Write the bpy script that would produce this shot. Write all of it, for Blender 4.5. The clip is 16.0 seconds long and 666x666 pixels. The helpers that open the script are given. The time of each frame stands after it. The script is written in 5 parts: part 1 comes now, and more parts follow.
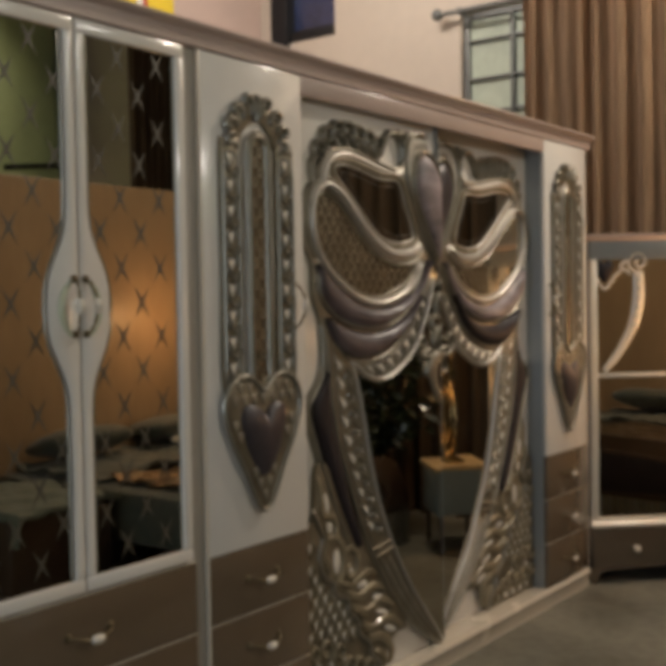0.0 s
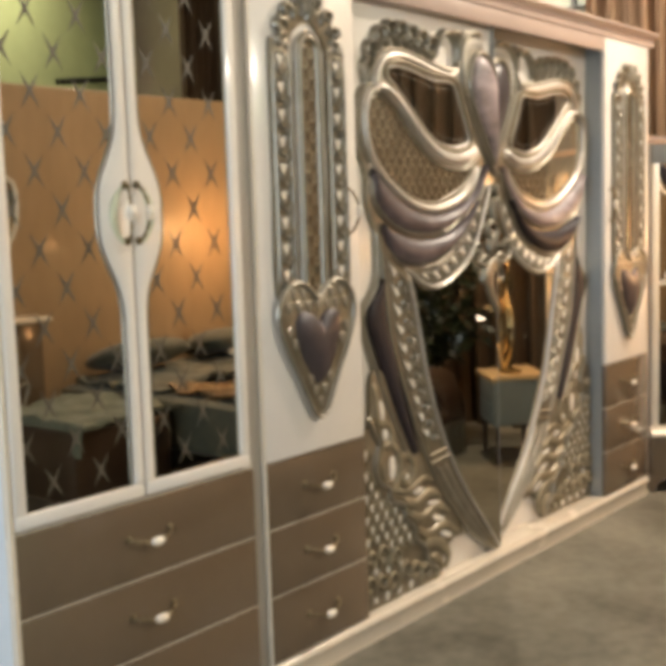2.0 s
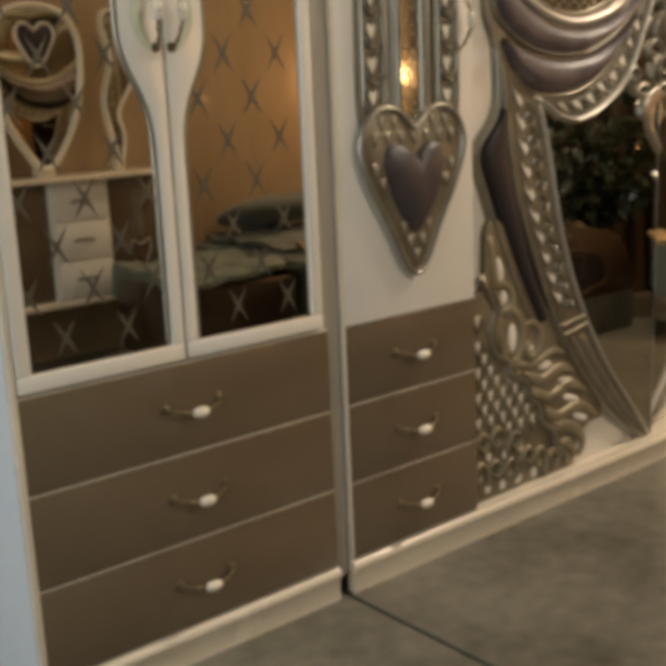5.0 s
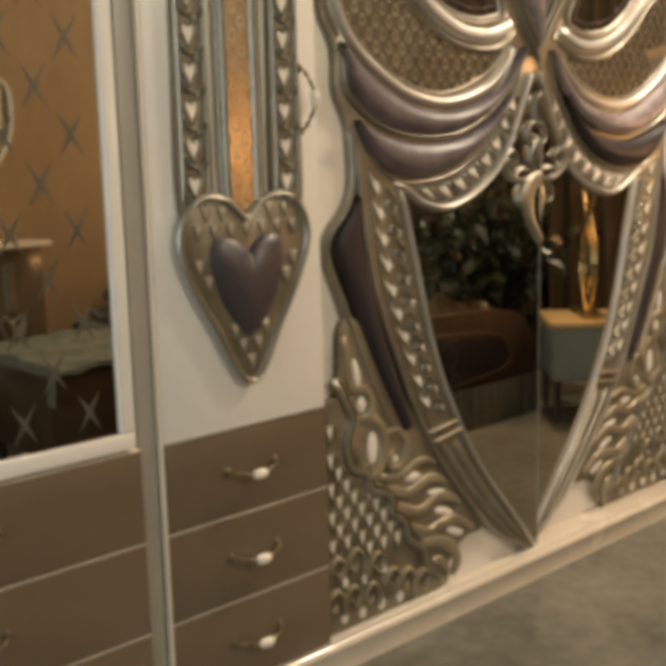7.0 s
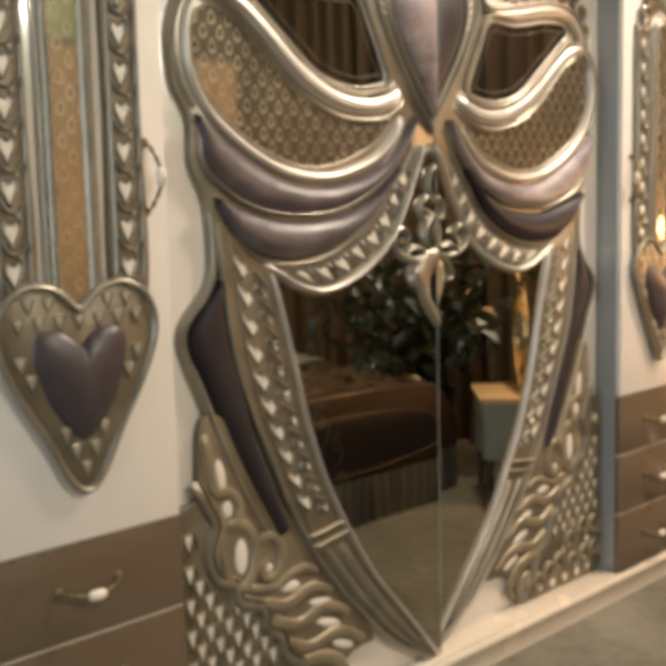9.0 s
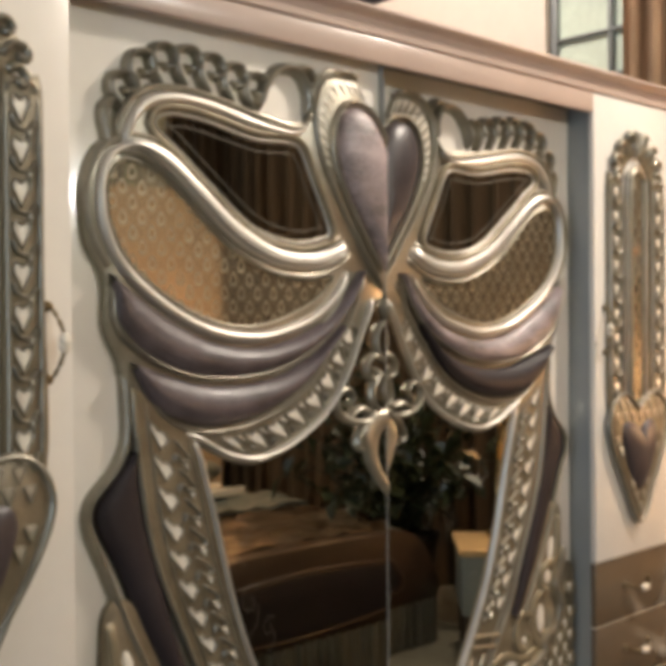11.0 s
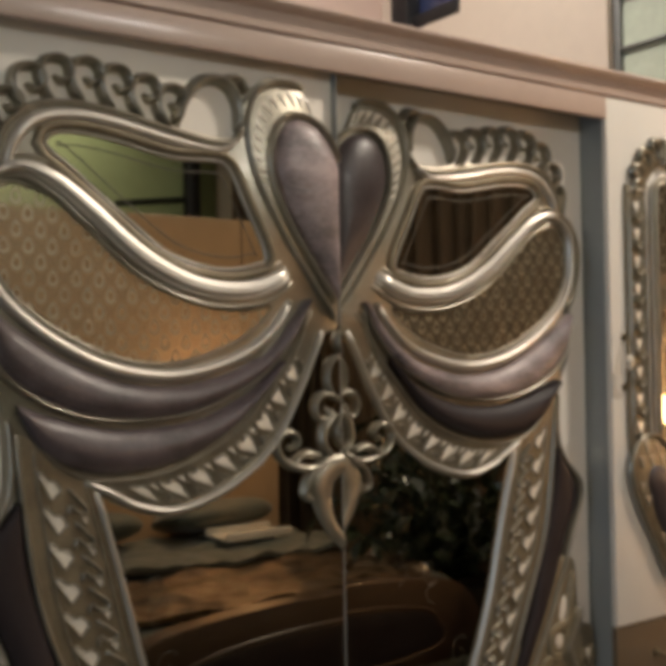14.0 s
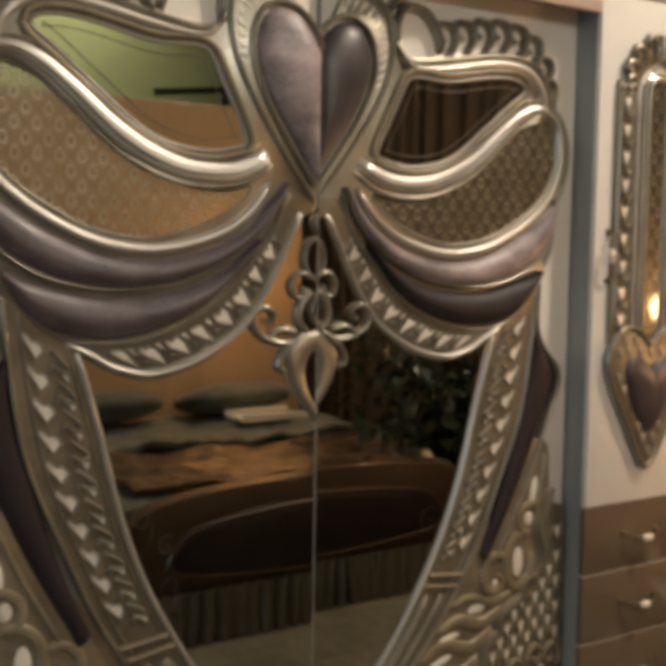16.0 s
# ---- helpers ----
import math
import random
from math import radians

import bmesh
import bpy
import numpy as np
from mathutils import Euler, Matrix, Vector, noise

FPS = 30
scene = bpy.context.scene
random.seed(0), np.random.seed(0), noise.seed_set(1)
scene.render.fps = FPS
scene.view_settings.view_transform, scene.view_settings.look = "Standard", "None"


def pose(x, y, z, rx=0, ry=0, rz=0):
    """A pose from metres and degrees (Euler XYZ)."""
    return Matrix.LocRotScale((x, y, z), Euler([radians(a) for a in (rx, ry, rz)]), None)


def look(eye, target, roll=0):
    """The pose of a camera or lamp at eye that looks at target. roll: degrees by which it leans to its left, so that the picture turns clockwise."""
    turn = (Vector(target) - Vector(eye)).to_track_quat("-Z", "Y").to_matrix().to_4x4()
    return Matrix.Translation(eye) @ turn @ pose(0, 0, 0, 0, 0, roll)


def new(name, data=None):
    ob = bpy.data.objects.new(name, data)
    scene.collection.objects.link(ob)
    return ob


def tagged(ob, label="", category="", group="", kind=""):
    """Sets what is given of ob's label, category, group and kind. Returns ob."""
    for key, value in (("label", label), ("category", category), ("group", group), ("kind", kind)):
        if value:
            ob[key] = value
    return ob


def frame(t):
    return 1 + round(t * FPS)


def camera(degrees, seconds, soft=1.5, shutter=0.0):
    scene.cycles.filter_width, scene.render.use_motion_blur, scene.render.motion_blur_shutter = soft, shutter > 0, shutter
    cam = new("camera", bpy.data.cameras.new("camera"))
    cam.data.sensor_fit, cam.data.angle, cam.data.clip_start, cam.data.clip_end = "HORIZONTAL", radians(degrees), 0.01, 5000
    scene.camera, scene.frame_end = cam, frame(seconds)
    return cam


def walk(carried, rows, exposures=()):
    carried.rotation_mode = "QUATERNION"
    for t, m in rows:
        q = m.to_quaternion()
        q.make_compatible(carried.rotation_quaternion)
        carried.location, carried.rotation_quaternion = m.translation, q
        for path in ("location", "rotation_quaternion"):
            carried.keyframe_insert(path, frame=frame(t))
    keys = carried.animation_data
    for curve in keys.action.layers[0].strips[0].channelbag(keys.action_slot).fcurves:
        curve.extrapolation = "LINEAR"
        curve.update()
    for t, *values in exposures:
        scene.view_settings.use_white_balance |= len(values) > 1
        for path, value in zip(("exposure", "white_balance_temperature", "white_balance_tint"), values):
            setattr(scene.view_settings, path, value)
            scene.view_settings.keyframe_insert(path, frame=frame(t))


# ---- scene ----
cam = camera(35.3, 16.0, soft=6.8)
PATH = [
    (0, (-3.277, -1.921, 1.336), (-1.672, -0.73, 1.273), -1.0),
    (0.5, (-3.277, -1.899, 1.326), (-1.68, -0.701, 1.216), -1.0),
    (1, (-3.275, -1.889, 1.316), (-1.692, -0.675, 1.168), -1.3),
    (1.5, (-3.277, -1.884, 1.313), (-1.712, -0.651, 1.14), -1.5),
    (2, (-3.253, -1.908, 1.307), (-1.725, -0.637, 1.087), -1.8),
    (2.5, (-3.187, -1.915, 1.277), (-1.747, -0.565, 0.955), -1.8),
    (3, (-3.107, -1.912, 1.238), (-1.75, -0.496, 0.843), -1.3),
    (3.5, (-3.042, -1.896, 1.184), (-1.72, -0.448, 0.791), -1.1),
    (6, (-2.549, -1.714, 1.17), (-1.347, -0.187, 0.695), -3.3),
    (6.5, (-2.472, -1.742, 1.192), (-1.225, -0.236, 0.772), -2.7),
    (7, (-2.347, -1.693, 1.216), (-1.017, -0.24, 0.872), -1.5),
    (7.5, (-2.269, -1.676, 1.235), (-0.904, -0.246, 0.932), -1.4),
    (8, (-2.163, -1.69, 1.24), (-0.786, -0.267, 0.96), -1.8),
    (10.5, (-1.842, -1.696, 1.331), (-0.481, -0.234, 1.225), -0.3),
    (11, (-1.758, -1.681, 1.358), (-0.396, -0.217, 1.333), -0.5),
    (11.5, (-1.661, -1.685, 1.366), (-0.347, -0.177, 1.39), -0.5),
    (12, (-1.527, -1.731, 1.38), (-0.321, -0.136, 1.419), 0.0),
    (12.5, (-1.45, -1.767, 1.378), (-0.282, -0.144, 1.405), -0.3),
    (13, (-1.411, -1.778, 1.372), (-0.241, -0.156, 1.393), -0.8),
    (13.5, (-1.355, -1.753, 1.374), (-0.179, -0.135, 1.415), -0.8),
    (14, (-1.287, -1.756, 1.364), (-0.128, -0.127, 1.398), -1.0),
    (14.5, (-1.245, -1.797, 1.354), (-0.131, -0.136, 1.333), -1.1),
    (15, (-1.212, -1.862, 1.344), (-0.147, -0.172, 1.257), -0.7),
    (15.5, (-1.206, -1.917, 1.327), (-0.165, -0.214, 1.202), -0.0),
    (16, (-1.211, -1.949, 1.327), (-0.143, -0.265, 1.169), 0.9),
]
EXPOSURE = [(0.0, -1.38, 6400, 10), (0.5, -1.08, 6450, 10), (1.0, -0.58, 6500, 10), (1.5, -0.05, 6550, 10), (2.0, 0.05, 6600, 10), (2.5, 0.0, 6700, 10), (3.0, -0.13, 6750, 10), (3.5, -0.66, 6850, 10), (6.0, -0.42, 7050, 10), (6.5, -0.36, 7050, 10), (7.0, -0.3, 7050, 10), (7.5, -0.15, 7000, 10), (8.0, -0.05, 6850, 10), (10.5, -0.12, 6250, 10), (11.0, -0.34, 6200, 10), (11.5, -0.72, 6150, 10), (12.0, -0.96, 6100, 10), (12.5, -1.02, 6100, 10), (13.0, -1.16, 6150, 10), (13.5, -1.16, 6250, 10), (14.0, -1.13, 6300, 10), (16.0, -0.92, 6550, 10)]
scene.cycles.blur_glossy = 0.03
scene.cycles.caustics_reflective = True
walk(cam, [(t, look(eye, target, roll)) for t, eye, target, roll in PATH], exposures=EXPOSURE)

# ---- light ----
world = bpy.data.worlds.new("world")
scene.world = world
world.use_nodes = True
world.node_tree.nodes["Background"].inputs[0].default_value = (0.55, 0.6, 0.7, 1)
world.node_tree.nodes["Background"].inputs[1].default_value = 0.05


def lamp(name, kind, m, power, color, size=0.1, size_y=None):
    data = bpy.data.lights.new(name, kind)
    data.energy, data.color = power, color
    if kind == "AREA":
        data.shape, data.size, data.size_y = "RECTANGLE", size, size_y or size
    else:
        data.shadow_soft_size = size
    ob = new(name, data)
    ob.matrix_world = m
    return ob


TUBE_A = (1.95, -1.35, 3.8)
TUBE_B = (0.3, -4.2, 3.1)
FLOOR_BULB = (1.66, -0.50, 1.15)
TUBE_C = (0.92, -3.95, 3.28)
BULB = (1.20, -2.42, 1.25)
lamp("tube_lamp_front", "AREA", look(TUBE_A, (-0.6, 0.0, 0.9)), 148, (1.0, 0.86, 0.70), 0.3, 0.10)
lamp("tube_lamp_rear", "AREA", look(TUBE_B, (-0.7, 0.0, 1.3)), 82, (1.0, 0.93, 0.86), 1.1, 0.15)
lamp("tube_lamp_far", "AREA", look(TUBE_C, (0.3, -4.7, 2.6)), 48, (1.0, 0.90, 0.76), 1.2, 0.15)
lamp("tube_lamp_back_room", "AREA", look((0.6, 1.5, 3.9), (2.2, 1.2, 2.3)), 84, (1.0, 0.90, 0.82), 1.2, 0.15)
lamp("daylight_in_doorway", "AREA", look((-5.35, -0.6, 1.5), (-2.0, -0.3, 1.1)), 112, (0.78, 0.89, 1.0), 3.2, 2.2)
lamp("pendant_bulb_light", "POINT", Matrix.Translation(BULB), 17, (1.0, 0.52, 0.22), 0.03)
lamp("floor_lamp_light", "POINT", Matrix.Translation(FLOOR_BULB), 19, (1.0, 0.52, 0.22), 0.03)

# ---- materials ----


def material(name, color, rough=0.5, metal=0.0, coat=0.0, var=0.12, scale=8.0, bump=0.0, bump_scale=60.0, color2=None, stretch=(1, 1, 1), sheen=0.0, spec=0.5):
    """A surface with colour variation at two scales, gloss variation and fine relief."""
    m = bpy.data.materials.new(name)
    m.use_nodes = True
    nt = m.node_tree
    b = nt.nodes["Principled BSDF"]
    b.inputs["Roughness"].default_value, b.inputs["Metallic"].default_value = rough, metal
    b.inputs["Coat Weight"].default_value, b.inputs["Coat Roughness"].default_value = coat, 0.08
    b.inputs["Sheen Weight"].default_value, b.inputs["Specular IOR Level"].default_value = sheen, spec
    geo, mp = nt.nodes.new("ShaderNodeNewGeometry"), nt.nodes.new("ShaderNodeMapping")
    mp.inputs["Scale"].default_value = stretch
    nt.links.new(geo.outputs["Position"], mp.inputs["Vector"])
    big, fine = nt.nodes.new("ShaderNodeTexNoise"), nt.nodes.new("ShaderNodeTexNoise")
    big.inputs["Scale"].default_value, fine.inputs["Scale"].default_value = scale, scale * 9
    big.inputs["Detail"].default_value, fine.inputs["Detail"].default_value = 4, 3
    mix = nt.nodes.new("ShaderNodeMix")
    mix.data_type = "FLOAT"
    mix.inputs[0].default_value = 0.35
    for n in (big, fine):
        nt.links.new(mp.outputs[0], n.inputs["Vector"])
    nt.links.new(big.outputs["Fac"], mix.inputs[2])
    nt.links.new(fine.outputs["Fac"], mix.inputs[3])
    ramp = nt.nodes.new("ShaderNodeValToRGB")
    c2 = color2 or tuple(c * (1 - 2 * var) for c in color)
    ramp.color_ramp.elements[0].position, ramp.color_ramp.elements[1].position = 0.32, 0.66
    ramp.color_ramp.elements[0].color, ramp.color_ramp.elements[1].color = (*c2, 1), (*color, 1)
    nt.links.new(mix.outputs[0], ramp.inputs[0])
    nt.links.new(ramp.outputs[0], b.inputs["Base Color"])
    rr = nt.nodes.new("ShaderNodeMapRange")
    rr.inputs["To Min"].default_value, rr.inputs["To Max"].default_value = max(rough * 0.8, 0.0), min(rough * 1.25, 1.0)
    nt.links.new(big.outputs["Fac"], rr.inputs["Value"])
    nt.links.new(rr.outputs[0], b.inputs["Roughness"])
    if bump:
        bt, bp = nt.nodes.new("ShaderNodeTexNoise"), nt.nodes.new("ShaderNodeBump")
        bt.inputs["Scale"].default_value, bt.inputs["Detail"].default_value = bump_scale, 5
        bp.inputs["Strength"].default_value, bp.inputs["Distance"].default_value = bump, 0.004
        nt.links.new(mp.outputs[0], bt.inputs["Vector"])
        nt.links.new(bt.outputs["Fac"], bp.inputs["Height"])
        nt.links.new(bp.outputs[0], b.inputs["Normal"])
    return m


def emitter(name, color, strength):
    m = bpy.data.materials.new(name)
    m.use_nodes = True
    b = m.node_tree.nodes["Principled BSDF"]
    b.inputs["Base Color"].default_value = (*color, 1)
    b.inputs["Emission Color"].default_value, b.inputs["Emission Strength"].default_value = (*color, 1), strength
    return m


def etched_mirror(name, tint, cell):
    """Silvered glass with rows of small frosted petals."""
    m = material(name, tint, 0.05, 1.0, var=0.03, scale=3)
    nt = m.node_tree
    b = nt.nodes["Principled BSDF"]
    geo, mp = nt.nodes.new("ShaderNodeNewGeometry"), nt.nodes.new("ShaderNodeMapping")
    mp.inputs["Rotation"].default_value = (radians(90), 0, radians(45))
    mp.inputs["Scale"].default_value = (1.25 / cell, 1 / cell, 0.95 / cell)
    nt.links.new(geo.outputs["Position"], mp.inputs["Vector"])
    vor = nt.nodes.new("ShaderNodeTexVoronoi")
    vor.voronoi_dimensions, vor.distance = "2D", "EUCLIDEAN"
    vor.inputs["Randomness"].default_value, vor.inputs["Scale"].default_value = 0.04, 1.0
    nt.links.new(mp.outputs[0], vor.inputs["Vector"])
    def calc(op, a, b=None, c=None):
        n = nt.nodes.new("ShaderNodeMath")
        n.operation = op
        for k, v in enumerate((a, b, c)):
            if isinstance(v, (int, float)):
                n.inputs[k].default_value = v
            elif v is not None:
                nt.links.new(v, n.inputs[k])
        return n.outputs[0]

    # place within each cell of the staggered lattice: across (lx) and up (lz)
    diff, sep = nt.nodes.new("ShaderNodeVectorMath"), nt.nodes.new("ShaderNodeSeparateXYZ")
    diff.operation = "SUBTRACT"
    nt.links.new(mp.outputs[0], diff.inputs[0])
    nt.links.new(vor.outputs["Position"], diff.inputs[1])
    nt.links.new(diff.outputs[0], sep.inputs[0])
    lx, lz = calc("ADD", sep.outputs[0], sep.outputs[1]), calc("SUBTRACT", sep.outputs[0], sep.outputs[1])
    wide = calc("MULTIPLY", lx, calc("MULTIPLY_ADD", lz, 0.75, 1.25))
    drop = calc("SQRT", calc("ADD", calc("MULTIPLY", wide, wide), calc("MULTIPLY", lz, lz)))
    ring = nt.nodes.new("ShaderNodeValToRGB")
    els = ring.color_ramp.elements
    els[0].position, els[0].color = 0.24, (0, 0, 0, 1)
    els[1].position, els[1].color = 0.95, (0.28, 0.28, 0.28, 1)
    for pos, v in ((0.34, 1), (0.50, 1), (0.60, 0.05), (0.72, 0.18)):
        els.new(pos).color = (v, v, v, 1)
    nt.links.new(drop, ring.inputs[0])
    frost = nt.nodes.new("ShaderNodeBsdfPrincipled")
    frost.inputs["Base Color"].default_value = (0.29, 0.255, 0.18, 1)
    frost.inputs["Roughness"].default_value, frost.inputs["Metallic"].default_value = 0.5, 0.7
    mix = nt.nodes.new("ShaderNodeMixShader")
    patch, fade = nt.nodes.new("ShaderNodeTexNoise"), nt.nodes.new("ShaderNodeMapRange")
    patch.inputs["Scale"].default_value = 11
    nt.links.new(geo.outputs["Position"], patch.inputs["Vector"])
    nt.links.new(patch.outputs["Fac"], fade.inputs["Value"])
    for key, v in (("From Min", 0.38), ("From Max", 0.62), ("To Min", 0.5), ("To Max", 0.8)):
        fade.inputs[key].default_value = v
    weight = nt.nodes.new("ShaderNodeMath")
    weight.operation = "MULTIPLY_ADD"
    nt.links.new(ring.outputs[0], weight.inputs[0])
    nt.links.new(fade.outputs[0], weight.inputs[1])
    weight.inputs[2].default_value = 0.12
    nt.links.new(weight.outputs[0], mix.inputs[0])
    nt.links.new(b.outputs[0], mix.inputs[1])
    nt.links.new(frost.outputs[0], mix.inputs[2])
    nt.links.new(mix.outputs[0], nt.nodes["Material Output"].inputs[0])
    return m


WHITE = material("white_gloss_laminate", (0.78, 0.745, 0.69), 0.16, coat=0.6, var=0.03, scale=2.5, bump=0.02, bump_scale=25)
CREAM = material("cream_gloss_paint", (0.74, 0.67, 0.55), 0.25, coat=0.4, var=0.05, scale=6, bump=0.03)
BROWN = material("taupe_brown_gloss_laminate", (0.142, 0.103, 0.066), 0.18, coat=0.5, var=0.06, scale=3, bump=0.02, bump_scale=20)
MAUVE = material("pinkish_beige_laminate", (0.50, 0.39, 0.335), 0.3, coat=0.2, var=0.05, scale=4)
STEEL = material("grey_side_panel", (0.30, 0.32, 0.32), 0.35, metal=0.2, var=0.05, scale=3)
SIDE = material("pale_side_laminate", (0.62, 0.66, 0.68), 0.4, var=0.05, scale=2)
SILVER = material("champagne_silver_carving", (0.345, 0.318, 0.258), 0.36, metal=0.75, coat=0.1, var=0.18, scale=14, bump=0.12, bump_scale=90)
BRIGHT = material("polished_silver_bead", (0.58, 0.555, 0.505), 0.4, metal=0.75, var=0.08, scale=10, bump=0.05)
BRONZE = material("satin_bronze_paint", (0.31, 0.26, 0.17), 0.46, metal=0.35, coat=0.1, var=0.22, scale=16, bump=0.12, bump_scale=100)
GROUND_CARVE = material("dull_bronze_carved_ground", (0.235, 0.197, 0.132), 0.45, metal=0.45, var=0.22, scale=18, bump=0.15, bump_scale=120)
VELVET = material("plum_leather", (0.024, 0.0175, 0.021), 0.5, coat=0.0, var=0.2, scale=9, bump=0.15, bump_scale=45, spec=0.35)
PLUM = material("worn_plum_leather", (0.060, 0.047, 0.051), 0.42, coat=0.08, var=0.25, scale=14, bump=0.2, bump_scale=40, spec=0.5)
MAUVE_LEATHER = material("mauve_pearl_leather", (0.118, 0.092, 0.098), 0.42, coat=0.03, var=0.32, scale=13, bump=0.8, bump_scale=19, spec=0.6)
# much paler copy of the pad leather, with the lit sheen in its colour
LIT_LEATHER = material("lit_wrinkled_mauve_leather", (0.40, 0.325, 0.33), 0.44, coat=0.03, var=0.38, scale=14, bump=1.0, bump_scale=17, spec=0.6, stretch=(0.6, 1, 1.5))
MIRROR = material("bronze_tinted_mirror", (0.55, 0.51, 0.42), 0.015, 1.0, var=0.03, scale=2)
ETCHED = etched_mirror("etched_bronze_mirror", (0.54, 0.50, 0.40), 0.038)
CUT = material("frosted_cut_glass", (0.095, 0.083, 0.06), 0.5, 0.3, var=0.1, scale=30)
BRASS = material("tarnished_brass", (0.22, 0.17, 0.095), 0.35, 0.8, var=0.25, scale=40)
INLAY = material("white_board_in_the_cutouts", (0.78, 0.735, 0.65), 0.3, var=0.10, scale=12, bump=0.03)
FACET = material("dull_silver_facet", (0.44, 0.40, 0.32), 0.54, metal=0.7, var=0.12, scale=25, bump=0.05)
CHROME = material("chrome", (0.75, 0.72, 0.66), 0.12, 1.0, var=0.04)
IVORY = material("ivory_ceramic", (0.80, 0.72, 0.60), 0.18, coat=0.5, var=0.05, scale=30)
DARK = material("shadow_gap_board", (0.03, 0.026, 0.022), 0.7, var=0.1)
FLOOR = material("worn_concrete", (0.245, 0.235, 0.19), 0.33, var=0.2, scale=2.2, bump=0.12, bump_scale=40, color2=(0.07, 0.066, 0.05))
JOINT = material("dark_floor_joint", (0.03, 0.028, 0.025), 0.8, var=0.2)
WALL_CREAM = material("cream_plaster", (0.66, 0.56, 0.45), 0.7, var=0.05, scale=1.5, bump=0.1)
WALL_PINK = material("pinkish_plaster", (0.62, 0.47, 0.40), 0.7, var=0.05, scale=1.2, bump=0.1)
WALL_GREEN = material("green_plaster", (0.36, 0.44, 0.24), 0.7, var=0.08, scale=1.5, bump=0.1)
PANEL = material("varnished_tan_board", (0.38, 0.27, 0.16), 0.4, coat=0.05, var=0.12, scale=1.8, bump=0.03, stretch=(1, 1, 0.3))
CEIL = material("white_ceiling", (0.7, 0.68, 0.66), 0.8, var=0.05, scale=1)
CURTAIN = material("brown_striped_curtain", (0.60, 0.40, 0.235), 0.75, var=0.25, scale=5, bump=0.2, bump_scale=140, stretch=(1, 1, 0.06), color2=(0.22, 0.13, 0.07), sheen=0.15)
DARK_CURTAIN = material("dark_brown_curtain", (0.17, 0.12, 0.075), 0.85, var=0.25, scale=4, bump=0.2, bump_scale=120, stretch=(1, 1, 0.08))
BLUE = material("dark_blue_glass", (0.035, 0.05, 0.13), 0.12, coat=0.6, var=0.25, scale=2)
BLACK = material("black_metal", (0.02, 0.02, 0.022), 0.45, metal=0.4, var=0.1)
GREYMETAL = material("grey_painted_metal", (0.20, 0.20, 0.185), 0.5, metal=0.3, var=0.12, scale=20)
FROSTED = material("pale_green_window_glass", (0.60, 0.66, 0.52), 0.25, coat=0.4, var=0.12, scale=3)
QUILT = material("dark_floral_quilt", (0.11, 0.105, 0.075), 0.7, var=0.3, scale=9, bump=0.5, bump_scale=25, color2=(0.035, 0.05, 0.04), sheen=0.2)
QUILT_PALE = material("pale_green_bedspread", (0.15, 0.165, 0.125), 0.7, var=0.3, scale=7, bump=0.5, bump_scale=22, color2=(0.08, 0.10, 0.07), sheen=0.2)
DARKWOOD = material("dark_stained_wood", (0.06, 0.035, 0.021), 0.35, coat=0.3, var=0.25, scale=5, stretch=(0.3, 1, 1), bump=0.05)
FRILL = material("grey_green_satin", (0.27, 0.27, 0.225), 0.45, var=0.15, scale=6, bump=0.2, sheen=0.3)
SEQUIN = material("bronze_sequins", (0.17, 0.125, 0.075), 0.3, metal=0.6, var=0.4, scale=20, bump=0.9, bump_scale=70, color2=(0.06, 0.04, 0.025))
LEAF = material("dark_glossy_leaf", (0.022, 0.034, 0.016), 0.3, coat=0.3, var=0.3, scale=12, color2=(0.012, 0.018, 0.01))
YELLOW = material("yellow_board", (0.85, 0.62, 0.04), 0.5, var=0.05)
RED = material("red_board", (0.5, 0.05, 0.04), 0.5, var=0.05)
PAPER = material("white_board", (0.8, 0.78, 0.74), 0.6, var=0.04)
BULB_GLOW = emitter("glowing_bulb", (1.0, 0.72, 0.38), 30)
LIT_GAP = material("grey_beige_strip", (0.42, 0.39, 0.34), 0.4, var=0.06, scale=3)
DUSK = material("greenish_grey_laminate", (0.25, 0.28, 0.26), 0.35, coat=0.15, var=0.06, scale=4)
HONEY = material("honey_varnish", (0.62, 0.45, 0.24), 0.3, coat=0.2, var=0.08, scale=4)
GILT = material("gilded_metal", (0.75, 0.58, 0.30), 0.25, 1.0, var=0.15, scale=20)

# ---- mesh helpers ----


def part(name, bm, mat, parent=None, label="", smooth=True, angle=35):
    bmesh.ops.recalc_face_normals(bm, faces=bm.faces)
    me = bpy.data.meshes.new(name)
    bm.to_mesh(me)
    bm.free()
    me.materials.append(mat)
    if smooth:
        me.polygons.foreach_set("use_smooth", [angle >= 60 or p.area < 0.002 for p in me.polygons])
        me.set_sharp_from_angle(angle=radians(angle))
    ob = new(name, me)
    if parent is not None:
        ob.parent = parent
    if label:
        ob["label"] = label
    return ob


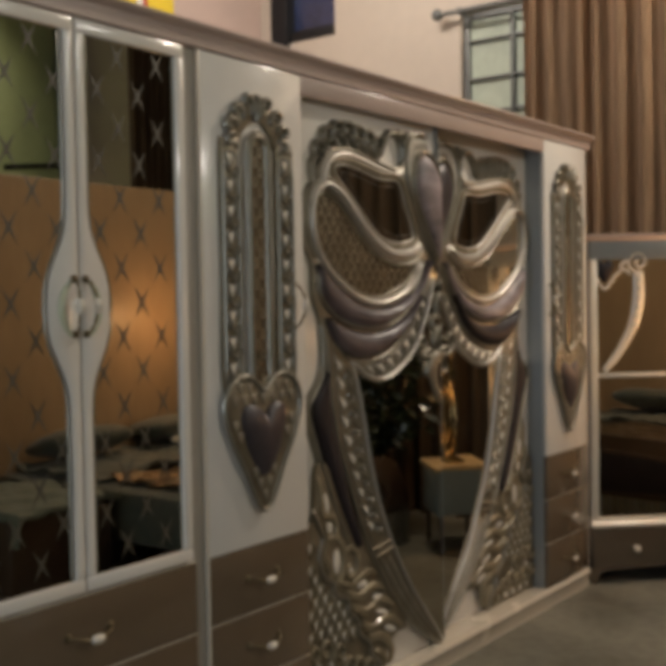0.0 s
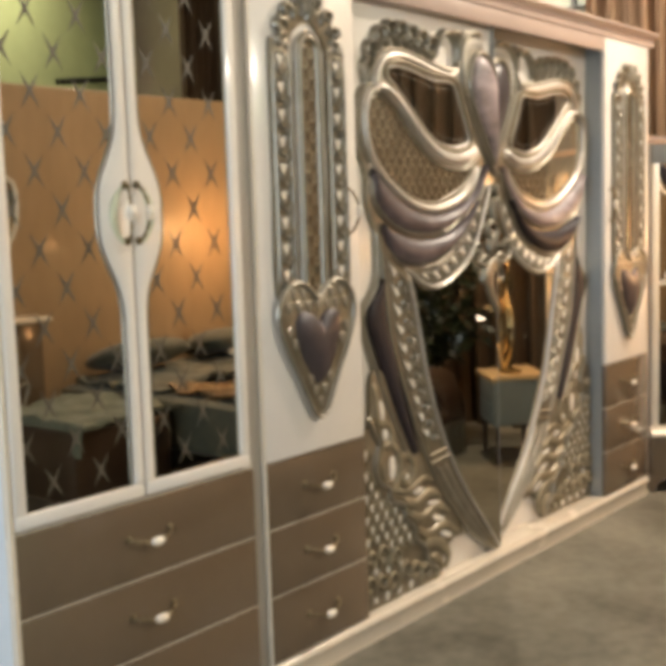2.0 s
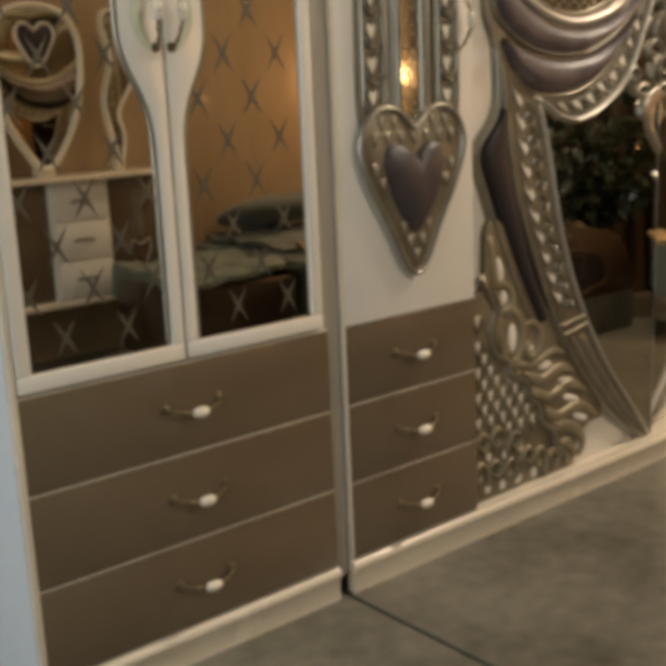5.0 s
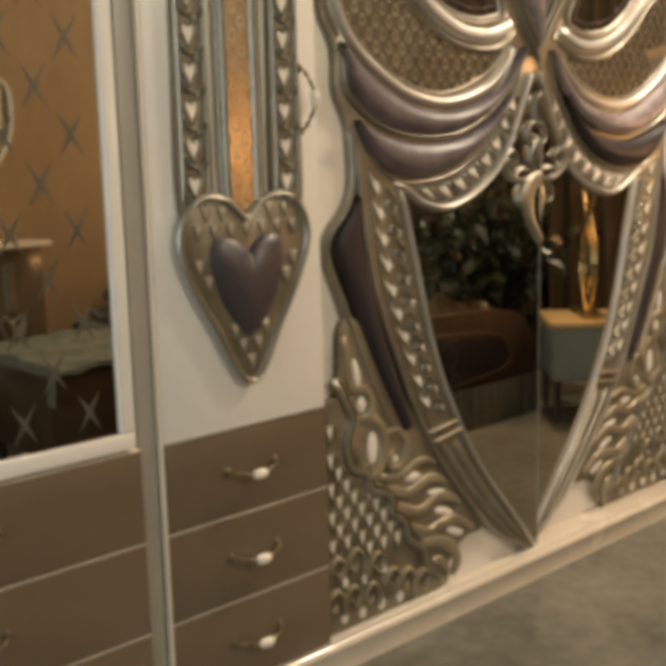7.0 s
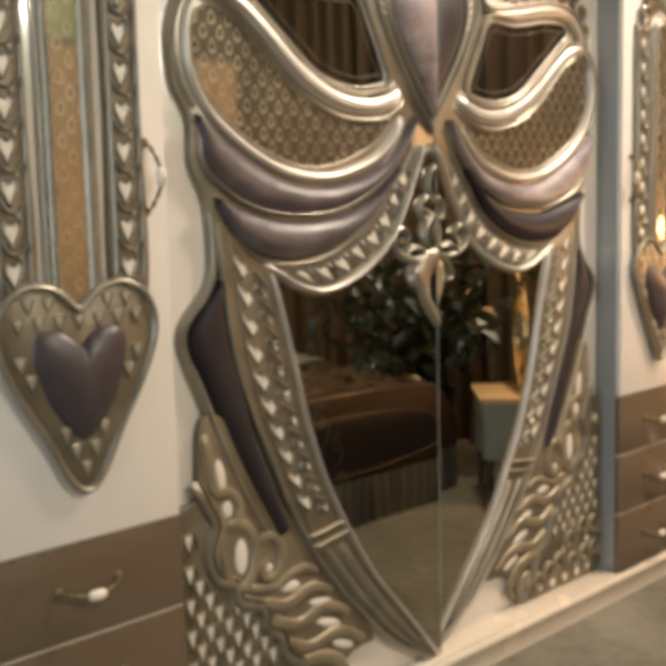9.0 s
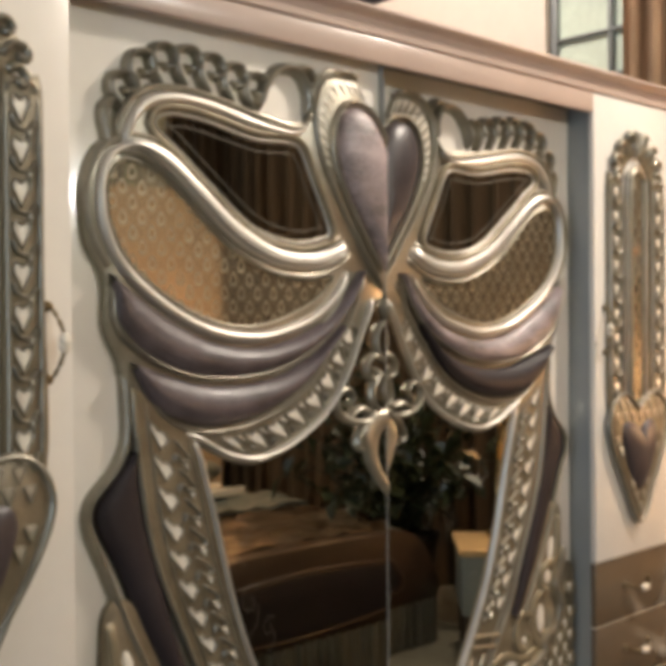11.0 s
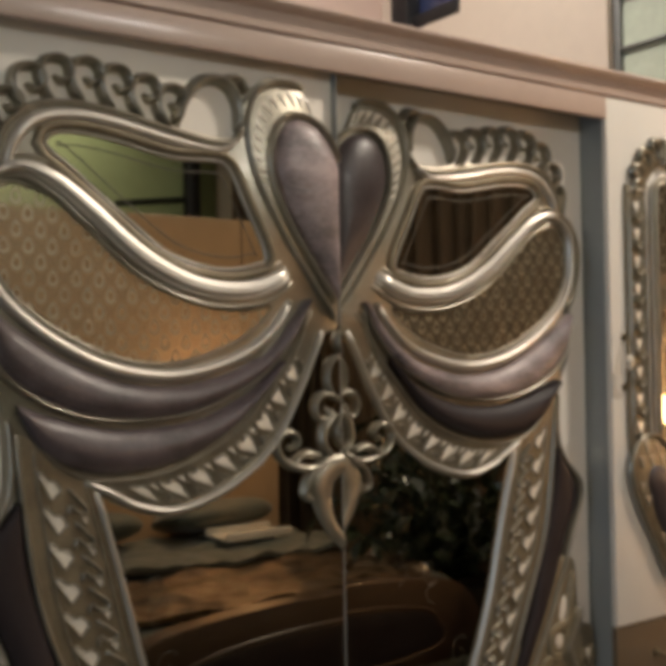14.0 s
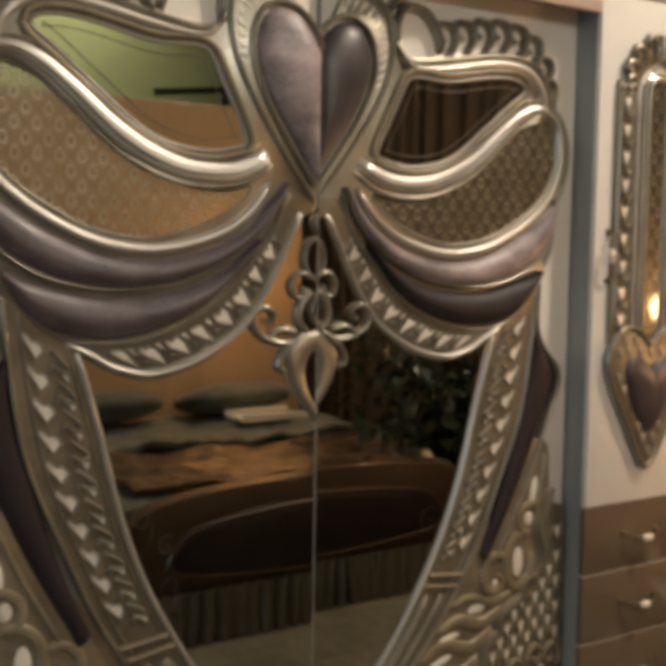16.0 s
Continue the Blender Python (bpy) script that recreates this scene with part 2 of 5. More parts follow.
def split(name, bm, mat, parent, label="", smooth=True, angle=35):
    """Each loose piece of bm becomes a part of its own."""
    bmesh.ops.recalc_face_normals(bm, faces=bm.faces)
    bm.verts.index_update()
    left = set(bm.verts)
    while left:
        seed = left.pop()
        group, todo = [seed], [seed]
        while todo:
            for e in todo.pop().link_edges:
                for v in e.verts:
                    if v in left:
                        left.discard(v)
                        group.append(v)
                        todo.append(v)
        group.sort(key=lambda v: v.index)
        at = {v: i for i, v in enumerate(group)}
        me = bpy.data.meshes.new(name)
        me.from_pydata([v.co for v in group], [], [[at[v] for v in f.verts] for f in {f: 0 for v in group for f in v.link_faces}])
        me.materials.append(mat)
        if smooth:
            me.polygons.foreach_set("use_smooth", [True] * len(me.polygons))
            me.set_sharp_from_angle(angle=radians(angle))
        ob = new(name, me)
        ob.parent = parent
        if label:
            ob["label"] = label
    bm.free()


def thing(name, label, category, group="", kind="", at=(0, 0, 0)):
    ob = new(name)
    ob.empty_display_size = 0.1
    ob.location = at
    return tagged(ob, label, category, group, kind)


def box(x0, x1, y0, y1, z0, z1, bev=0.003, bm=None):
    bm = bm or bmesh.new()
    tmp = bmesh.new()
    bmesh.ops.create_cube(tmp, size=1, matrix=Matrix.LocRotScale(((x0 + x1) / 2, (y0 + y1) / 2, (z0 + z1) / 2), None, (abs(x1 - x0), abs(y1 - y0), abs(z1 - z0))))
    if bev:
        bmesh.ops.bevel(tmp, geom=tmp.edges[:], offset=bev, segments=2, profile=0.5, affect="EDGES")
    merge(bm, tmp)
    return bm


def merge(bm, other):
    verts = [bm.verts.new(v.co) for v in other.verts]
    other.verts.index_update()
    for f in other.faces:
        try:
            bm.faces.new([verts[v.index] for v in f.verts])
        except ValueError:
            pass
    other.free()
    return bm


def spline(pts, n=48, closed=False):
    """A smooth line through control points, sampled evenly by length."""
    p = [np.array(q, float) for q in pts]
    k = len(p)
    out = []
    for i in range(k if closed else k - 1):
        a, b = p[i], p[(i + 1) % k]
        z = p[i - 1] if closed or i else 2 * a - b
        c = p[(i + 2) % k] if closed or i + 2 < k else 2 * b - a
        for s in range(16):
            t = s / 16
            out.append(0.5 * (2 * a + (b - z) * t + (2 * z - 5 * a + 4 * b - c) * t * t + (3 * a - z - 3 * b + c) * t ** 3))
    out.append(p[0] if closed else p[-1])
    out = np.array(out)
    d = np.r_[0, np.cumsum(np.hypot(*np.diff(out, axis=0).T))]
    s = np.linspace(0, d[-1], n + 1)
    res = np.stack([np.interp(s, d, out[:, 0]), np.interp(s, d, out[:, 1])], 1)
    return res[:-1] if closed else res


def loft(a, b, y=0.0, h=0.01, profile=None, base=0.0, m=8, taper=0.0, closed=False, bm=None):
    """A raised strip between two lines in the door plane; it bulges towards -y by h, following profile(u), u from 0 to 1 across."""
    bm = bm or bmesh.new()
    profile = profile or (lambda u: math.sin(math.pi * u) ** 0.6)
    n = len(a)
    rows = []
    for i in range(n):
        e = 1.0
        if taper and not closed:
            s = min(i, n - 1 - i) / (n - 1)
            e = min(1.0, s / taper) ** 0.5
        row = [bm.verts.new((a[i][0], y, a[i][1]))]
        for j in range(m + 1):
            u = j / m
            x, z = a[i] * (1 - u) + b[i] * u
            row.append(bm.verts.new((x, y - base - h * e * profile(u), z)))
        row.append(bm.verts.new((b[i][0], y, b[i][1])))
        rows.append(row)
    for i in range(n if closed else n - 1):
        r, s = rows[i], rows[(i + 1) % n]
        for j in range(len(r) - 1):
            bm.faces.new((r[j], r[j + 1], s[j + 1], s[j]))
    return bm


def offset(line, d, closed=False):
    t = (np.roll(line, -1, 0) - np.roll(line, 1, 0)) if closed else np.gradient(line, axis=0)
    t = t / (np.linalg.norm(t, axis=1, keepdims=True) + 1e-9)
    return line + np.stack([-t[:, 1], t[:, 0]], 1) * np.asarray(d, float).reshape(-1, 1)


def ridge(line, w, h, y=0.0, closed=False, taper=0.04, bm=None, m=6, profile=None, base=0.0):
    """A half-round moulding along a line; w may vary along it."""
    w = np.broadcast_to(np.asarray(w, float), (len(line),))
    return loft(offset(line, -w / 2, closed), offset(line, w / 2, closed), y, h, profile, base, m, 0 if closed else taper, closed, bm)


def plate(outline, y0, y1, bev=0.004, bm=None):
    """A flat plate of a given outline, from y0 (back) to y1 (front), with a bevelled front edge."""
    bm = bm or bmesh.new()
    o = np.asarray(outline)
    area = 0.5 * np.sum(o[:, 0] * np.roll(o[:, 1], -1) - np.roll(o[:, 0], -1) * o[:, 1])
    inner = offset(o, bev if area > 0 else -bev, True) if bev else o
    back = [bm.verts.new((x, y0, z)) for x, z in o]
    mid = [bm.verts.new((x, y1 + bev * 0.6, z)) for x, z in o]
    front = [bm.verts.new((x, y1, z)) for x, z in inner]
    n = len(o)
    for r, s in ((back, mid), (mid, front)):
        for i in range(n):
            bm.faces.new((r[i], r[(i + 1) % n], s[(i + 1) % n], s[i]))
    bm.faces.new(front)
    bm.faces.new(back[::-1])
    return bm


def pillow(outline, y, h, rings=7, centre=None, bm=None, power=0.55):
    """A padded shape: the outline domed towards -y round its centre."""
    bm = bm or bmesh.new()
    o = np.asarray(outline)
    c = np.array(centre) if centre is not None else o.mean(0)
    prev, n = [bm.verts.new((x, y, z)) for x, z in o], len(o)
    for k in range(1, rings + 1):
        s = 1 - (k / rings) ** 1.6
        d = h * (1 - s * s) ** power
        ring = [bm.verts.new((c[0] + (x - c[0]) * s, y - d, c[1] + (z - c[1]) * s)) for x, z in o] if k < rings else [bm.verts.new((c[0], y - h, c[1]))]
        for i in range(n):
            j = (i + 1) % n
            bm.faces.new((prev[i], prev[j], ring[j], ring[i]) if k < rings else (prev[i], prev[j], ring[0]))
        prev = ring
    return bm


def stud(bm, a, b, c, y, h):
    """A small three-sided facet, raised by h."""
    p = [bm.verts.new((q[0], y, q[1])) for q in (a, b, c)]
    mid = (np.array(a) + b + c) / 3
    top = bm.verts.new((mid[0], y - h, mid[1]))
    for i in range(3):
        bm.faces.new((p[i], p[(i + 1) % 3], top))


def lathe(profile, n=24, bm=None, m=None):
    """A turned shape about z from (radius, height) pairs."""
    bm = bm or bmesh.new()
    rings = []
    for r, z in profile:
        rings.append([bm.verts.new((m or Matrix()) @ Vector((r * math.cos(2 * math.pi * i / n), r * math.sin(2 * math.pi * i / n), z))) for i in range(n)])
    for a, b in zip(rings, rings[1:]):
        for i in range(n):
            bm.faces.new((a[i], a[(i + 1) % n], b[(i + 1) % n], b[i]))
    bm.faces.new(rings[0][::-1])
    bm.faces.new(rings[-1])
    return bm


def tube(points, r, n=10, bm=None):
    """A round rod along points in space; r may vary."""
    bm = bm or bmesh.new()
    pts = [Vector(p) for p in points]
    rr = np.broadcast_to(np.asarray(r, float), (len(pts),))
    rings = []
    for i, p in enumerate(pts):
        d = (pts[min(i + 1, len(pts) - 1)] - pts[max(i - 1, 0)]).normalized()
        q = d.to_track_quat("Z", "Y").to_matrix()
        rings.append([bm.verts.new(p + q @ Vector((rr[i] * math.cos(2 * math.pi * k / n), rr[i] * math.sin(2 * math.pi * k / n), 0))) for k in range(n)])
    for a, b in zip(rings, rings[1:]):
        for k in range(n):
            bm.faces.new((a[k], a[(k + 1) % n], b[(k + 1) % n], b[k]))
    bm.faces.new(rings[0][::-1])
    bm.faces.new(rings[-1])
    return bm


def flip(pts):
    return [(-x, z) for x, z in pts]


def moulding(x0, x1, prof, miter=True, bm=None):
    """A straight moulding along x from a (y, z) profile, closed at its ends."""
    bm = bm or bmesh.new()
    a = [bm.verts.new((x0, y, z)) for y, z in prof]
    b = [bm.verts.new((x1, y, z)) for y, z in prof]
    n = len(prof)
    for i in range(n):
        bm.faces.new((a[i], a[(i + 1) % n], b[(i + 1) % n], b[i]))
    bm.faces.new(a[::-1])
    bm.faces.new(b)
    return bm

# ---- room ----
X0, X1, Y0, Y1, TOP = -5.4, 2.37, -4.75, 2.85, 4.1


def structure(name, bm, mat, label, category):
    return tagged(part(name, bm, mat, smooth=False), label, category, kind="structure")


structure("floor", box(X0 - 0.2, X1 + 0.2, Y0 - 0.2, Y1 + 0.2, -0.2, -0.006, 0), JOINT, "dark bedding under the worn concrete floor slabs", "floor")
structure("ceiling", box(X0 - 0.2, X1 + 0.2, Y0 - 0.2, Y1 + 0.2, TOP, TOP + 0.2, 0), CEIL, "plain off-white high ceiling", "ceiling")
structure("wall_back", box(X0 - 0.2, X1 + 0.2, Y1, Y1 + 0.2, -0.006, TOP, 0), WALL_PINK, "plain pinkish-beige plaster wall behind the wardrobes", "wall")
structure("wall_front", box(X0 - 0.2, X1 + 0.2, Y0 - 0.2, Y0, -0.006, TOP, 0), WALL_GREEN, "green painted plaster wall of the showroom", "wall")
# right wall: cream plaster with a high dark blue opening and a barred window
BLUE_Y, BLUE_Z = (2.21, 2.74), 3.095
WIN_Y, WIN_Z = (0.80, 1.262), (2.25, 3.07)
wb = bmesh.new()
for y0, y1, z0, z1 in ((Y0, WIN_Y[0], -0.006, TOP), (WIN_Y[1], BLUE_Y[0], -0.006, TOP), (WIN_Y[0], WIN_Y[1], -0.006, WIN_Z[0]), (WIN_Y[0], WIN_Y[1], WIN_Z[1], TOP), (BLUE_Y[0], BLUE_Y[1], -0.006, BLUE_Z), (BLUE_Y[0], BLUE_Y[1], 3.9, TOP), (BLUE_Y[1], Y1, -0.006, TOP)):
    box(X1, X1 + 0.2, y0, y1, z0, z1, 0, wb)
structure("wall_right", wb, WALL_CREAM, "cream plaster wall with two high openings", "wall")
wb = bmesh.new()
for y0, y1, z0, z1 in ((Y0, -2.3, -0.006, TOP), (1.1, Y1, -0.006, TOP), (-2.3, 1.1, 2.7, TOP)):
    box(X0 - 0.2, X0, y0, y1, z0, z1, 0, wb)
structure("wall_left", wb, WALL_CREAM, "cream plaster wall with a wide doorway", "wall")
slabs = thing("floor_slabs", "worn grey-brown concrete floor slabs with dark joints", "floor", kind="structure")
SX, SY = (X0 - 0.2, -4.3, -1.272, 1.76, X1 + 0.2), (Y0 - 0.2, -2.9, 0.25, Y1 + 0.2)
for i in range(4):
    for j in range(3):
        part("slab", box(SX[i] + 0.006, SX[i + 1] - 0.006, SY[j] + 0.006, SY[j + 1] - 0.006, -0.05, 0.0, 0.003), FLOOR, slabs, smooth=False)

win = thing("window_1", "barred grey metal window with pale green panes", "window", kind="structure", at=(X1, 1.03, 2.66))
split("frame_bar", box(0.03, 0.07, -0.225, -0.19, -0.40, 0.405, 0.003, box(0.03, 0.07, 0.19, 0.228, -0.40, 0.405, 0.003, box(0.03, 0.07, -0.19, 0.19, 0.365, 0.40, 0.003, box(0.03, 0.07, -0.19, 0.19, -0.40, -0.365, 0.003)))), GREYMETAL, win)
for z in (-0.2, 0.0, 0.23):
    part("bar", box(0.02, 0.05, -0.19, 0.19, z - 0.006, z + 0.006, 0.002), GREYMETAL, win)
part("mullion", box(0.02, 0.055, -0.110, -0.090, -0.40, 0.40, 0.003), GREYMETAL, win)
for y0, y1 in ((-0.19, -0.115), (-0.085, 0.19)):
    part("pane", box(0.052, 0.058, y0, y1, -0.365, 0.365, 0), FROSTED, win)
lamp("window_night_glow", "AREA", look((X1 + 0.7, 1.03, 2.9), (X1, 1.03, 2.66)), 12, (0.95, 1.0, 0.8), 0.5, 0.8)
rod = thing("curtain_rod", "grey curtain rod with a ball finial over the window", "curtain rod")
part("pole", tube([(X1 - 0.09, 1.34, 3.055), (X1 - 0.09, -3.72, 3.055)], 0.014), GREYMETAL, rod)
bm = bmesh.new()
bmesh.ops.create_uvsphere(bm, u_segments=16, v_segments=10, radius=0.036, matrix=Matrix.Translation((X1 - 0.09, 1.37, 3.055)))
part("finial", bm, GREYMETAL, rod)
for y in (1.22, -0.80, -3.64):
    part("bracket", box(X1 - 0.1, X1, y - 0.012, y + 0.012, 3.035, 3.075), GREYMETAL, rod)

opening = thing("window_2", "dark blue night window with a thick black frame", "window", kind="structure", at=(X1, 2.475, 3.5))
split("frame_bar", box(-0.03, 0.12, 0.12, 0.262, -0.45, 0.4, 0.004, box(-0.005, 0.1, -0.262, 0.12, -0.40, -0.33, 0.004)), BLACK, opening)
part("pane", box(0.06, 0.07, -0.262, 0.12, -0.33, 0.4, 0), BLUE, opening)


def curtain(name, p0, p1, z0, z1, folds, depth, mat, label, seed):
    """A hanging cloth with uneven folds from p0 to p1."""
    rnd = random.Random(seed)
    p0, p1 = Vector((*p0, 0)), Vector((*p1, 0))
    d = p1 - p0
    nrm = Vector((-d.y, d.x, 0)).normalized()
    n = folds * 12
    phase, amp = [0.0], [1.0]
    for i in range(folds):
        phase.append(phase[-1] + rnd.uniform(0.7, 1.3))
        amp.append(rnd.uniform(0.5, 1.2))
    bm = bmesh.new()
    rows = []
    for k, z in enumerate(np.linspace(z1, z0, 9)):
        row = []
        for i in range(n + 1):
            u = i / n * folds
            s = np.interp(u, range(folds + 1), phase) / phase[-1]
            a = np.interp(u, range(folds + 1), amp)
            off = depth * a * (math.sin(2 * math.pi * u + 0.25 * math.sin(k * 0.8 + i * 0.03)) + 0.3 * math.sin(5.1 * u + k * 0.2))
            q = p0 + d * s + nrm * off
            row.append(bm.verts.new((q.x, q.y, z)))
        rows.append(row)
    for a, b in zip(rows, rows[1:]):
        for i in range(n):
            bm.faces.new((a[i], a[i + 1], b[i + 1], b[i]))
    geo = bm.faces[:]
    ext = bmesh.ops.solidify(bm, geom=geo, thickness=0.004)
    ob = part(name, bm, mat, angle=80)
    return tagged(ob, label, "curtain")


curtain("curtain", (X1 - 0.09, 0.80), (X1 - 0.09, -0.75), 0.05, 3.05, 14, 0.034, CURTAIN, "floor-length brown striped curtain on a rod", 3)
curtain("dark_curtain", (X1 - 0.1, -0.85), (X1 - 0.1, -3.56), 0.0, 3.05, 20, 0.04, DARK_CURTAIN, "dark brown curtain on the rod along the wall", 6)
curtain("dark_curtain", (X1 - 0.02, -3.65), (1.86, -3.65), 0.0, 3.5, 6, 0.04, DARK_CURTAIN, "dark brown curtain hanging beside the tan board", 5)
wire = thing("curtain_wire", "taut dark wire carrying the dark curtain", "curtain rod")
part("wire", tube([(X1, -3.65, 3.5), (-1.2, -3.65, 3.5), (X0, -3.65, 3.5)], 0.006, 8), BLACK, wire)

sign = thing("wall_sign", "yellow, red and white painted board high on the wall", "sign", at=(1.2, Y1, 3.22))
part("board", box(-0.38, 0.30, -0.02, 0, -0.14, 0.3, 0.003), YELLOW, sign, smooth=False)
part("red_stripe", box(0.03, 0.07, -0.026, -0.02, -0.14, 0.3, 0), RED, sign, smooth=False)
part("white_stripe", box(-0.02, 0.03, -0.026, -0.02, -0.14, 0.3, 0), PAPER, sign, smooth=False)

# ---- fittings shared by the cabinets ----


def knob(parent, x, z, y=0.0):
    m = Matrix.Translation((x, y, z)) @ Matrix.Rotation(radians(90), 4, "X")
    k = part("knob", lathe([(0.007, 0.0), (0.006, 0.018), (0.010, 0.023), (0.0155, 0.028), (0.0165, 0.035), (0.014, 0.041), (0.007, 0.045)], 20, m=m), IVORY, parent, "ivory ball knob")
    part("collar", lathe([(0.011, 0.0), (0.011, 0.003), (0.007, 0.006)], 16, m=m), CHROME, k)
    return k


def drawer(parent, x0, x1, z0, z1):
    d = part("drawer", box(x0, x1, 0.0, 0.018, z0 + 0.002, z1 - 0.002, 0.0025), BROWN, parent, "taupe-brown gloss drawer front")
    part("drawer_edge", box(x0, x1, 0.002, 0.018, z1 - 0.0015, z1 + 0.0015, 0), CREAM, d)
    bow_handle(d, (x0 + x1) / 2, (z0 + z1) / 2 + 0.008, flat=True)
    return d


def bow_handle(parent, x, z, flat=False, y=0.0, bulge=0.012):
    """A bowed pull with an ivory grip between turned brass ends; flat lays it level."""
    turn = Matrix.Translation((x, y, z)) @ (Matrix.Rotation(radians(90), 4, "Y") if flat else Matrix())
    at = lambda p: turn @ Vector(p)  # noqa: E731
    bow = lambda u: (bulge * math.cos(1.5 * u / 0.062), -0.006 - 0.026 * math.cos(1.3 * u / 0.062), u)  # noqa: E731
    us = np.linspace(-0.060, 0.060, 25)
    h = part("handle", tube([at((0, 0, -0.062))] + [at(bow(u)) for u in us] + [at((0, 0, 0.062))], [0.0045] + [0.0034 + 0.0016 * math.cos(14 * math.pi * u / 0.12) * (abs(u) > 0.026) for u in us] + [0.0045], 10), BRASS, parent, "ivory and brass bow handle")
    gs = np.linspace(-0.018, 0.018, 13)
    part("grip", tube([at(bow(u)) for u in gs], [0.0035 + 0.0075 * math.sqrt(max(0.0, 1 - (u / 0.0185) ** 2)) for u in gs], 14), IVORY, h, "ivory grip", angle=70)
    for e in (-1, 1):
        part("rosette", lathe([(0.010, 0.0), (0.009, 0.004), (0.005, 0.007)], 14, m=Matrix.Translation(at((0, 0, e * 0.064))) @ Matrix.Rotation(radians(90), 4, "X")), BRASS, h)


PLINTH = [(0.06, 0.0), (0.0, 0.0), (0.0, 0.052), (-0.006, 0.058), (-0.009, 0.066), (-0.006, 0.075), (0.002, 0.081), (0.06, 0.083)]
CORNICE = [(0.55, 2.003), (0.0, 2.003), (-0.004, 2.006), (-0.004, 2.042), (-0.012, 2.046), (-0.026, 2.050), (-0.030, 2.055), (-0.026, 2.062), (0.55, 2.063)]

# ---- left two-door wardrobe with mirror doors ----
LX0, LX1, LC = -2.045, -1.303, -1.675
unit = thing("mirror_wardrobe", "white two-door wardrobe with etched mirror doors over three brown drawers", "wardrobe")
split("carcass_panel", box(LX0, LX0 + 0.02, 0.019, 0.6, 0.0, 2.0, 0.002, box(LX1 - 0.02, LX1, 0.019, 0.6, 0.0, 2.0, 0.002, box(LX0 + 0.02, LX1 - 0.02, 0.58, 0.6, 0.0, 2.0, 0, box(LX0 + 0.02, LX1 - 0.02, 0.02, 0.58, 1.982, 2.0, 0)))), SIDE, unit, "pale bluish-white side panels")
# added strip: its pale colour stands for the lit wardrobe side in the gap
part("lit_gap_strip", box(LX1 + 0.001, -1.2635, 0.014, 0.034, 0.05, 2.0, 0.001), LIT_GAP, unit, "grey-beige strip added in the gap, toned like the lit side panel")
part("edge_strip", box(LX0, LX0 + 0.012, 0.0, 0.019, 0.083, 2.0, 0.001), CREAM, unit)
part("plinth", moulding(LX0, LX1, PLINTH), CREAM, unit, "cream plinth moulding", angle=50)
part("cornice", moulding(LX0 - 0.02, LX1 + 0.022, CORNICE), MAUVE, unit, "pinkish-beige cornice", angle=50)
for a, b in ((0.085, 0.275), (0.275, 0.465), (0.465, 0.655)):
    drawer(unit, LX0 + 0.013, LX1 - 0.003, a, b)


def stile_edge(z):
    """Half-width of the middle stile, which swells round the medallion."""
    s = (z - 1.326) / 0.165
    return 0.030 + 0.060 * math.exp(-abs(s) ** 3.0 * 1.6)


zz = np.linspace(0.695, 1.965, 90)
for side in (-1, 1):
    door = part("mirror_door", box(*(sorted((LC + side * 0.002, LC + side * 0.356))), 0.010, 0.019, 0.662, 1.998, 0.001), WHITE, unit, "white framed door with etched mirror")
    xo = LC + side * 0.356
    ins = [(LC + side * stile_edge(z), z) for z in zz]
    out = [(LC + side * 0.003, z) for z in zz[::-1]]
    part("middle_stile", plate(ins + out if side > 0 else (ins + out)[::-1], 0.010, -0.004, 0.004), WHITE, door, angle=50)
    part("stile", box(*sorted((xo, xo - side * 0.030)), -0.004, 0.010, 0.695, 1.965, 0.004), WHITE, door)
    part("bottom_rail", box(*sorted((LC + side * 0.003, xo)), -0.004, 0.010, 0.662, 0.695, 0.004), WHITE, door)
    part("top_rail", box(*sorted((LC + side * 0.003, xo)), -0.004, 0.010, 1.965, 1.998, 0.004), WHITE, door)
    glass = part("mirror", box(*sorted((LC + side * 0.02, xo - side * 0.028)), 0.005, 0.0095, 0.69, 1.97, 0), MIRROR, door, "bronze-tinted mirror with etched crosses", smooth=False)
    rim = np.array([(LC + side * (stile_edge(z) + 0.006), z) for z in zz])
    part("mirror_bead", ridge(rim, 0.008, 0.005, 0.005, taper=0.01), SILVER, door)
    # etched crosses in staggered rows
    star = bmesh.new()
    for rot in (32, -32):
        c, s = math.sin(radians(rot)), math.cos(radians(rot))
        L, w = 0.046, 0.0050
        axis, per = np.array([c, s]), np.array([s, -c])
        ring = [star.verts.new((q[0], 0, q[1])) for q in (axis * L, per * w, -axis * L, -per * w)]
        top = star.verts.new((0, -0.0007, 0))
        for k in range(4):
            star.faces.new((ring[k], ring[(k + 1) % 4], top))
    bmesh.ops.recalc_face_normals(star, faces=star.faces)
    sm = bpy.data.meshes.new("etched_cross")
    star.to_mesh(sm)
    star.free()
    sm.materials.append(CUT)
    for r in range(15):
        z = 0.75 + r * 0.0842
        for k in range(-4, 5):
            x = LC + 0.129 * k + (0.0645 if r % 2 else 0.0) + 0.008
            u = (x - LC) * side
            if stile_edge(z) + 0.012 < u < 0.322:
                e = new("etched_cross", sm)
                e.location, e.parent = (x, 0.0046, z), door
